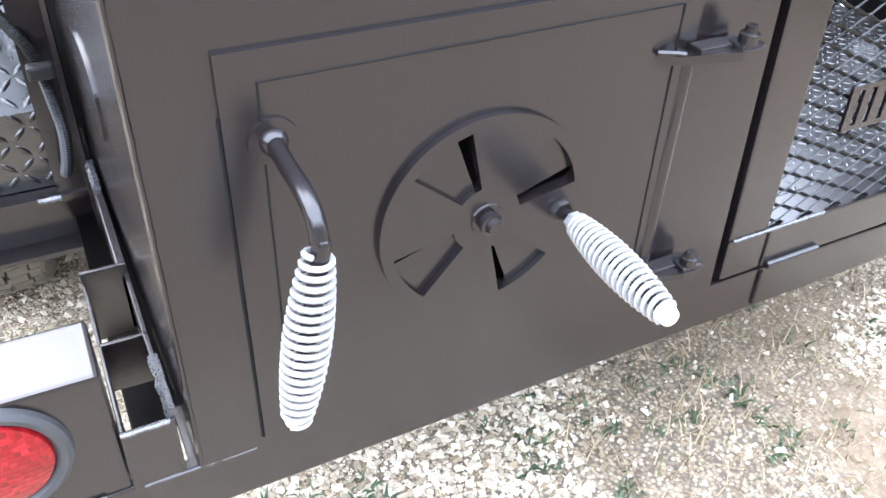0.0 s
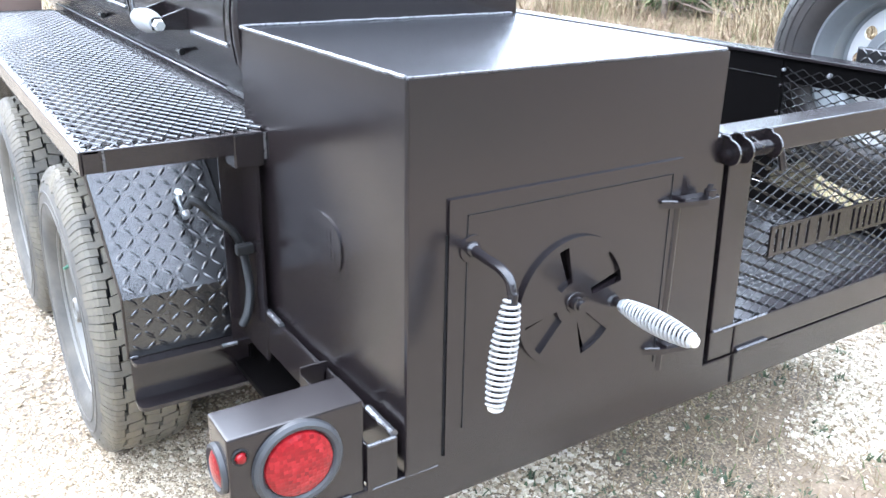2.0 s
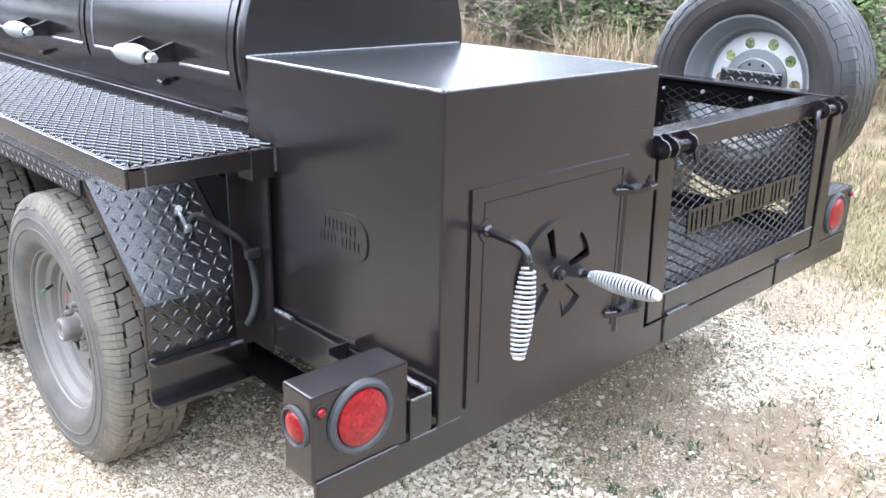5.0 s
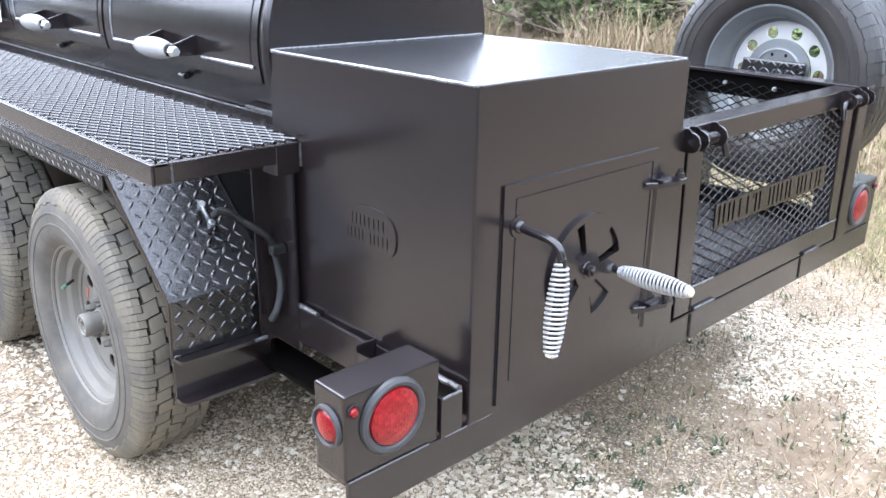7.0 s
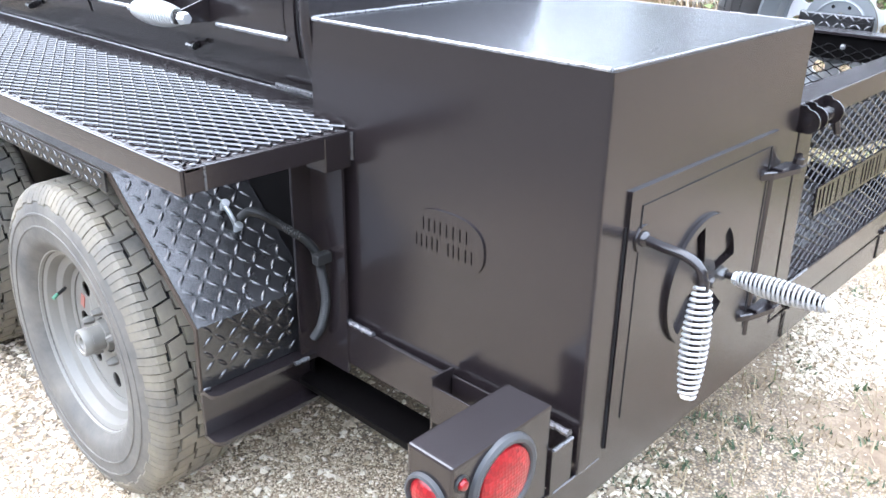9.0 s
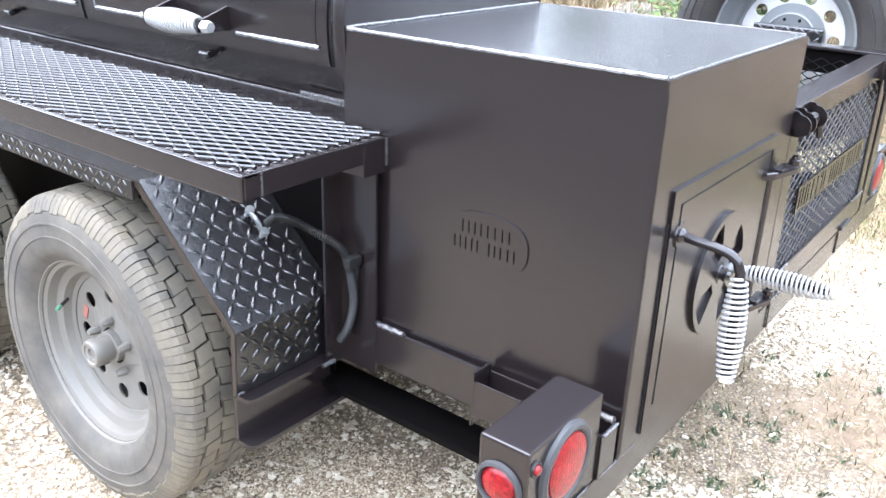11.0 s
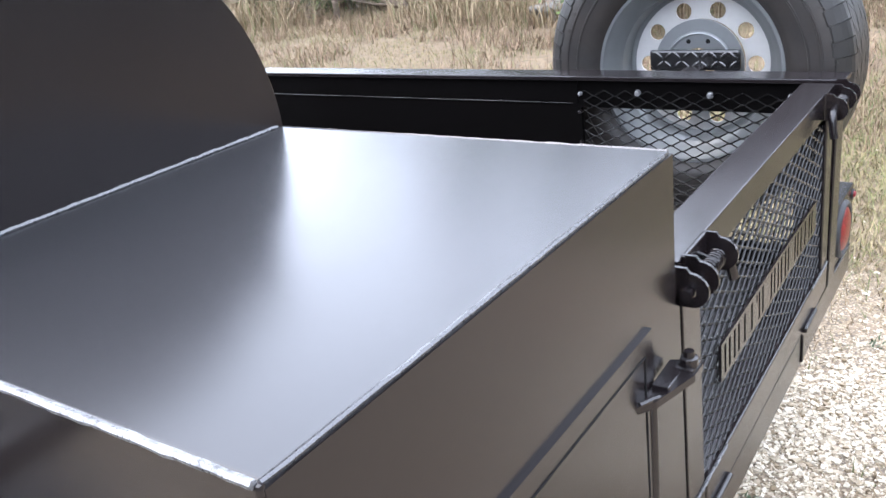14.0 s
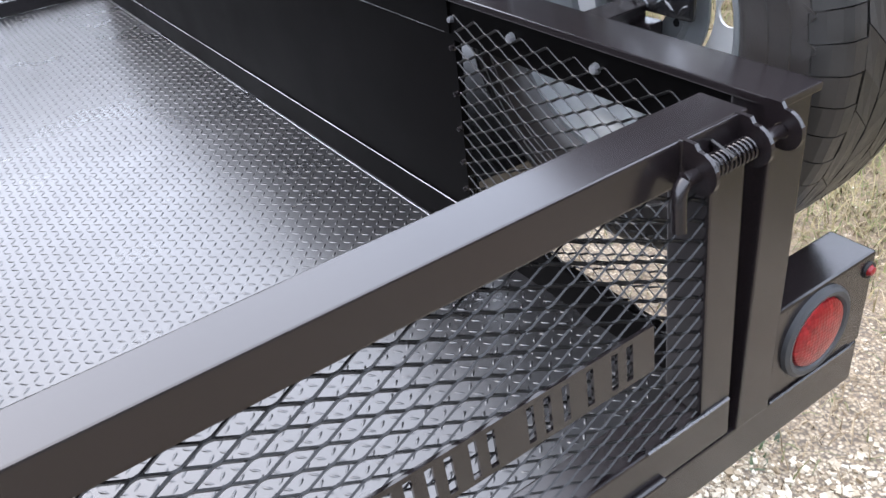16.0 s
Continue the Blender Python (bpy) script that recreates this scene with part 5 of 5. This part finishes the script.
gpart("sign_plate", plate(sign_outer, sign_slots, lambda u, v, w: (u, -0.001 + w, v), 0.0045), BLACK, "steel sign strip with upright cut slots", smooth=False)
for x in (0.752, 1.332):
    h = gpart("gate_hinge", tube([(x, -0.004, 0.418), (x + 0.092, -0.004, 0.418)], 0.0055, 12), BLACK, "black barrel hinge")
    gpart("hinge_weld", bead([(x, -0.001, 0.345), (x, -0.001, 0.41)], 0.0022, int(x * 100)), BLACK, parent=h)


def ear(x, r, thick=0.005):
    """An upright rounded latch plate that stands out of the rear face."""
    cy, cz = -0.020, 0.836
    loop = [(0.002, cz + r + 0.006), (0.002, cz - r)] + [(cy + r * math.cos(a), cz + r * math.sin(a)) for a in (radians(-100 - 17 * k) for k in range(11))] + [(cy + 0.004, cz + r + 0.006)]
    return loop, lambda u, v, w: (x + w - thick / 2, u, v)


def slide_latch(x, s):
    """Sprung bolt on the gate's top corner; s is +1 where the bolt points to +x."""
    y, z = -0.006, 0.834
    base = gpart("slide_latch", box(min(x, x + s * 0.085), max(x, x + s * 0.085), -0.004, 0.002, z - 0.020, z + 0.030, 0.002), BLACK, "black spring-loaded slide latch")
    gpart("latch_bolt", tube(smooth_path([(x + s * 0.128, y - 0.012, z), (x, y - 0.012, z), (x - s * 0.012, y - 0.012, z - 0.002), (x - s * 0.022, y - 0.014, z - 0.012), (x - s * 0.028, y - 0.020, z - 0.046)], 8), 0.0076, 12), BLACK, "", base)
    for dx in (0.004, 0.080):
        loop, place = ear(x + s * dx, 0.0225)
        gpart("latch_eye", plate(loop, [], place, 0.005), BLACK, "", base, False)
    gpart("latch_spring", spring_bars((x + s * 0.012, y - 0.012, z), (x + s * 0.078, y - 0.012, z), 0.0112, 0.0110, 11, 0.0016), BLACK, "", base)
    gpart("latch_pin", tube([(x + s * 0.040, y - 0.024, z + 0.006), (x + s * 0.040, y + 0.006, z + 0.016)], 0.0035, 8), MESHM, "", base)
    return base


slide_latch(1.446, 1)
slide_latch(0.764, -1)
for x in (0.650, 1.572):
    loop, place = ear(x, 0.022)
    keeper = plate(loop, [ring_of(-0.018, 0.834, 0.0090, 14)], place, 0.005)
    bmesh.ops.transform(keeper, matrix=LEAN_Y, verts=keeper.verts)
    tpart("latch_keeper", keeper, BLACK, "black latch keeper eye", smooth=False)
left_post = box(0.6115, 0.657, 0.003, 0.060, BEAM_TOP, 0.862, 0.001)
for v in left_post.verts:
    if v.co.x > 0.64:
        v.co.x -= 0.05 * (v.co.z - 0.55)
tpart("corner_post", left_post, label="black square tube corner post")


# ---- background ----
def tree(name, x, y, height, spread, seed, leaf, label, leaves=2600, category="tree", leaf_size=0.05, slim=1.0):
    rnd = random.Random(seed)
    t = thing(name, label, category, "brush line", at=(x, y, ground_z(x, y)))
    limbs = []
    trunk_pts = [(x + rnd.gauss(0, 0.05) * k, y + rnd.gauss(0, 0.05) * k, height * 0.8 * k / 5 - 0.05) for k in range(6)]
    bms = [tube(trunk_pts, [0.09 * height / 3 * (1 - 0.15 * k) for k in range(6)], 8)]
    tips = []
    for k in range(16):
        h = rnd.uniform(0.08, 0.78) * height
        a = rnd.uniform(0, 6.283)
        reach = spread * (1.05 - 0.75 * h / height) * rnd.uniform(0.6, 1.1)
        base = Vector((x, y, h))
        mid = base + Vector((math.cos(a), math.sin(a), rnd.uniform(0.1, 0.5))) * reach * 0.5
        tip = base + Vector((math.cos(a), math.sin(a), rnd.uniform(0.0, 0.5))) * reach
        bms.append(tube([base, mid, tip], [0.03, 0.018, 0.006], 5))
        tips += [(base.lerp(tip, f), 0.16 + 0.22 * reach * f) for f in (0.45, 0.7, 0.9, 1.05)]
    tips.append((Vector((x, y, height * 0.92)), 0.3))
    under(part("trunk", joined(*bms), BARK), t)
    verts, faces = [], []
    for _ in range(leaves):
        c, r = rnd.choice(tips)
        p = c + Vector((rnd.gauss(0, r * 0.5), rnd.gauss(0, r * 0.5), rnd.gauss(0, r * 0.4)))
        d = Vector((rnd.gauss(0, 1), rnd.gauss(0, 1), rnd.gauss(0.3, 0.8))).normalized()
        e = d.orthogonal().normalized()
        l, w = leaf_size * rnd.uniform(0.6, 1.8) / slim, leaf_size * rnd.uniform(0.15, 0.4) * slim
        k = len(verts)
        verts += [tuple(p - d * l * 0.5), tuple(p + e * w), tuple(p + d * l * 0.6), tuple(p - e * w)]
        faces.append((k, k + 1, k + 2, k + 3))
    crown = mesh_object("crown", verts, faces, leaf)
    under(crown, t)
    return t


rb = random.Random(5)
for k in range(17):
    y = -4.0 + k * 1.5 + rb.uniform(-0.5, 0.5)
    tall = rb.uniform(6.0, 7.4) if y < 8 else rb.uniform(2.8, 3.6)
    tree("cedar_tree", 10.2 + rb.uniform(-0.7, 1.2), y, tall, rb.uniform(1.6, 2.3), 100 + k, LEAF, "dense green cedar tree in the brush line", 11000, leaf_size=0.12)
# unseen trees added ahead, behind and to the left, to darken reflections
for k in range(7):
    tree("cedar_tree", -8.5 + k * 2.2 + rb.uniform(-0.4, 0.4), 15.5 + rb.uniform(-0.8, 0.8), rb.uniform(4.8, 5.8), 2.2, 480 + k, LEAF, "unseen green cedar tree added round the yard to darken reflections", 6000, leaf_size=0.16)
for k in range(11):
    tree("cedar_tree", -10.0 + k * 2.0 + rb.uniform(-0.4, 0.4), -9.5 + rb.uniform(-0.8, 0.8), rb.uniform(5.0, 6.2), 2.4, 400 + k, LEAF, "unseen green cedar tree added round the yard to darken reflections", 9000, leaf_size=0.16)
for k in range(13):
    tree("cedar_tree", -10.5 + rb.uniform(-0.8, 0.8), -6.0 + k * 2.0 + rb.uniform(-0.4, 0.4), rb.uniform(4.5, 5.5), 2.4, 430 + k, LEAF, "unseen green cedar tree added round the yard to darken reflections", 6000, leaf_size=0.16)
for k, (x, y, h) in enumerate(((7.0, 2.42, 1.45), (9.2, 9.0, 1.7), (9.4, 6.6, 1.5), (8.7, 1.0, 1.3), (9.6, -1.2, 1.5), (9.0, 14.6, 1.6), (9.2, 8.1, 1.6), (9.3, 12.6, 1.7), (9.6, 7.4, 1.5), (9.0, 11.4, 1.6))):
    tree("green_bush", x, y, h, 0.75, 200 + k, GREENLEAF, "light green bush among dry grass", 5200, "bush", 0.06)
for k in range(11):
    tree("green_bush", 9.2 + rb.uniform(-0.3, 0.3), 0.6 + k * 1.05 + rb.uniform(-0.3, 0.3), rb.uniform(1.7, 2.5), 1.0, 240 + k, GREENLEAF, "leafy yellow green bush in the brush line", 6500, "bush", 0.075)
for k in range(9):
    tree("cedar_tree", 12.6 + rb.uniform(-0.5, 0.8), 5.0 + k * 1.7, rb.uniform(3.2, 3.8), 2.2, 460 + k, LEAF, "dense green cedar tree in the brush line", 6500, leaf_size=0.13)
for k, (x, y, h) in enumerate(((8.5, 3.4, 1.4), (8.5, 4.4, 1.2), (9.1, 5.4, 1.5), (9.3, -0.2, 1.3), (8.4, 6.3, 1.3), (8.2, 7.3, 1.5), (8.6, 8.4, 1.2), (8.9, 9.6, 1.5), (8.3, 2.3, 1.2))):
    tree("dry_bush", x, y, h, 0.9, 300 + k, DRYLEAF, "leafless brown brush beside the grass", 1100, "bush", 0.055, 0.3)


def rock(x, y, sx, sy, sz, seed):
    bm = bmesh.new()
    bmesh.ops.create_icosphere(bm, subdivisions=4, radius=1)
    for v in bm.verts:
        n = noise.noise(v.co * 1.3 + Vector((seed, 0, 0))) * 0.35 + noise.noise(v.co * 4 + Vector((seed, 2, 0))) * 0.1
        v.co *= 1 + n
        v.co = Vector((v.co.x * sx + x, v.co.y * sy + y, v.co.z * sz + sz * 0.4))
    tagged(part("boulder", bm, ROCK, None, "", True), "pale grey limestone boulder in dry grass", "rock")


rock(7.9, 3.75, 0.32, 0.46, 0.15, 3)
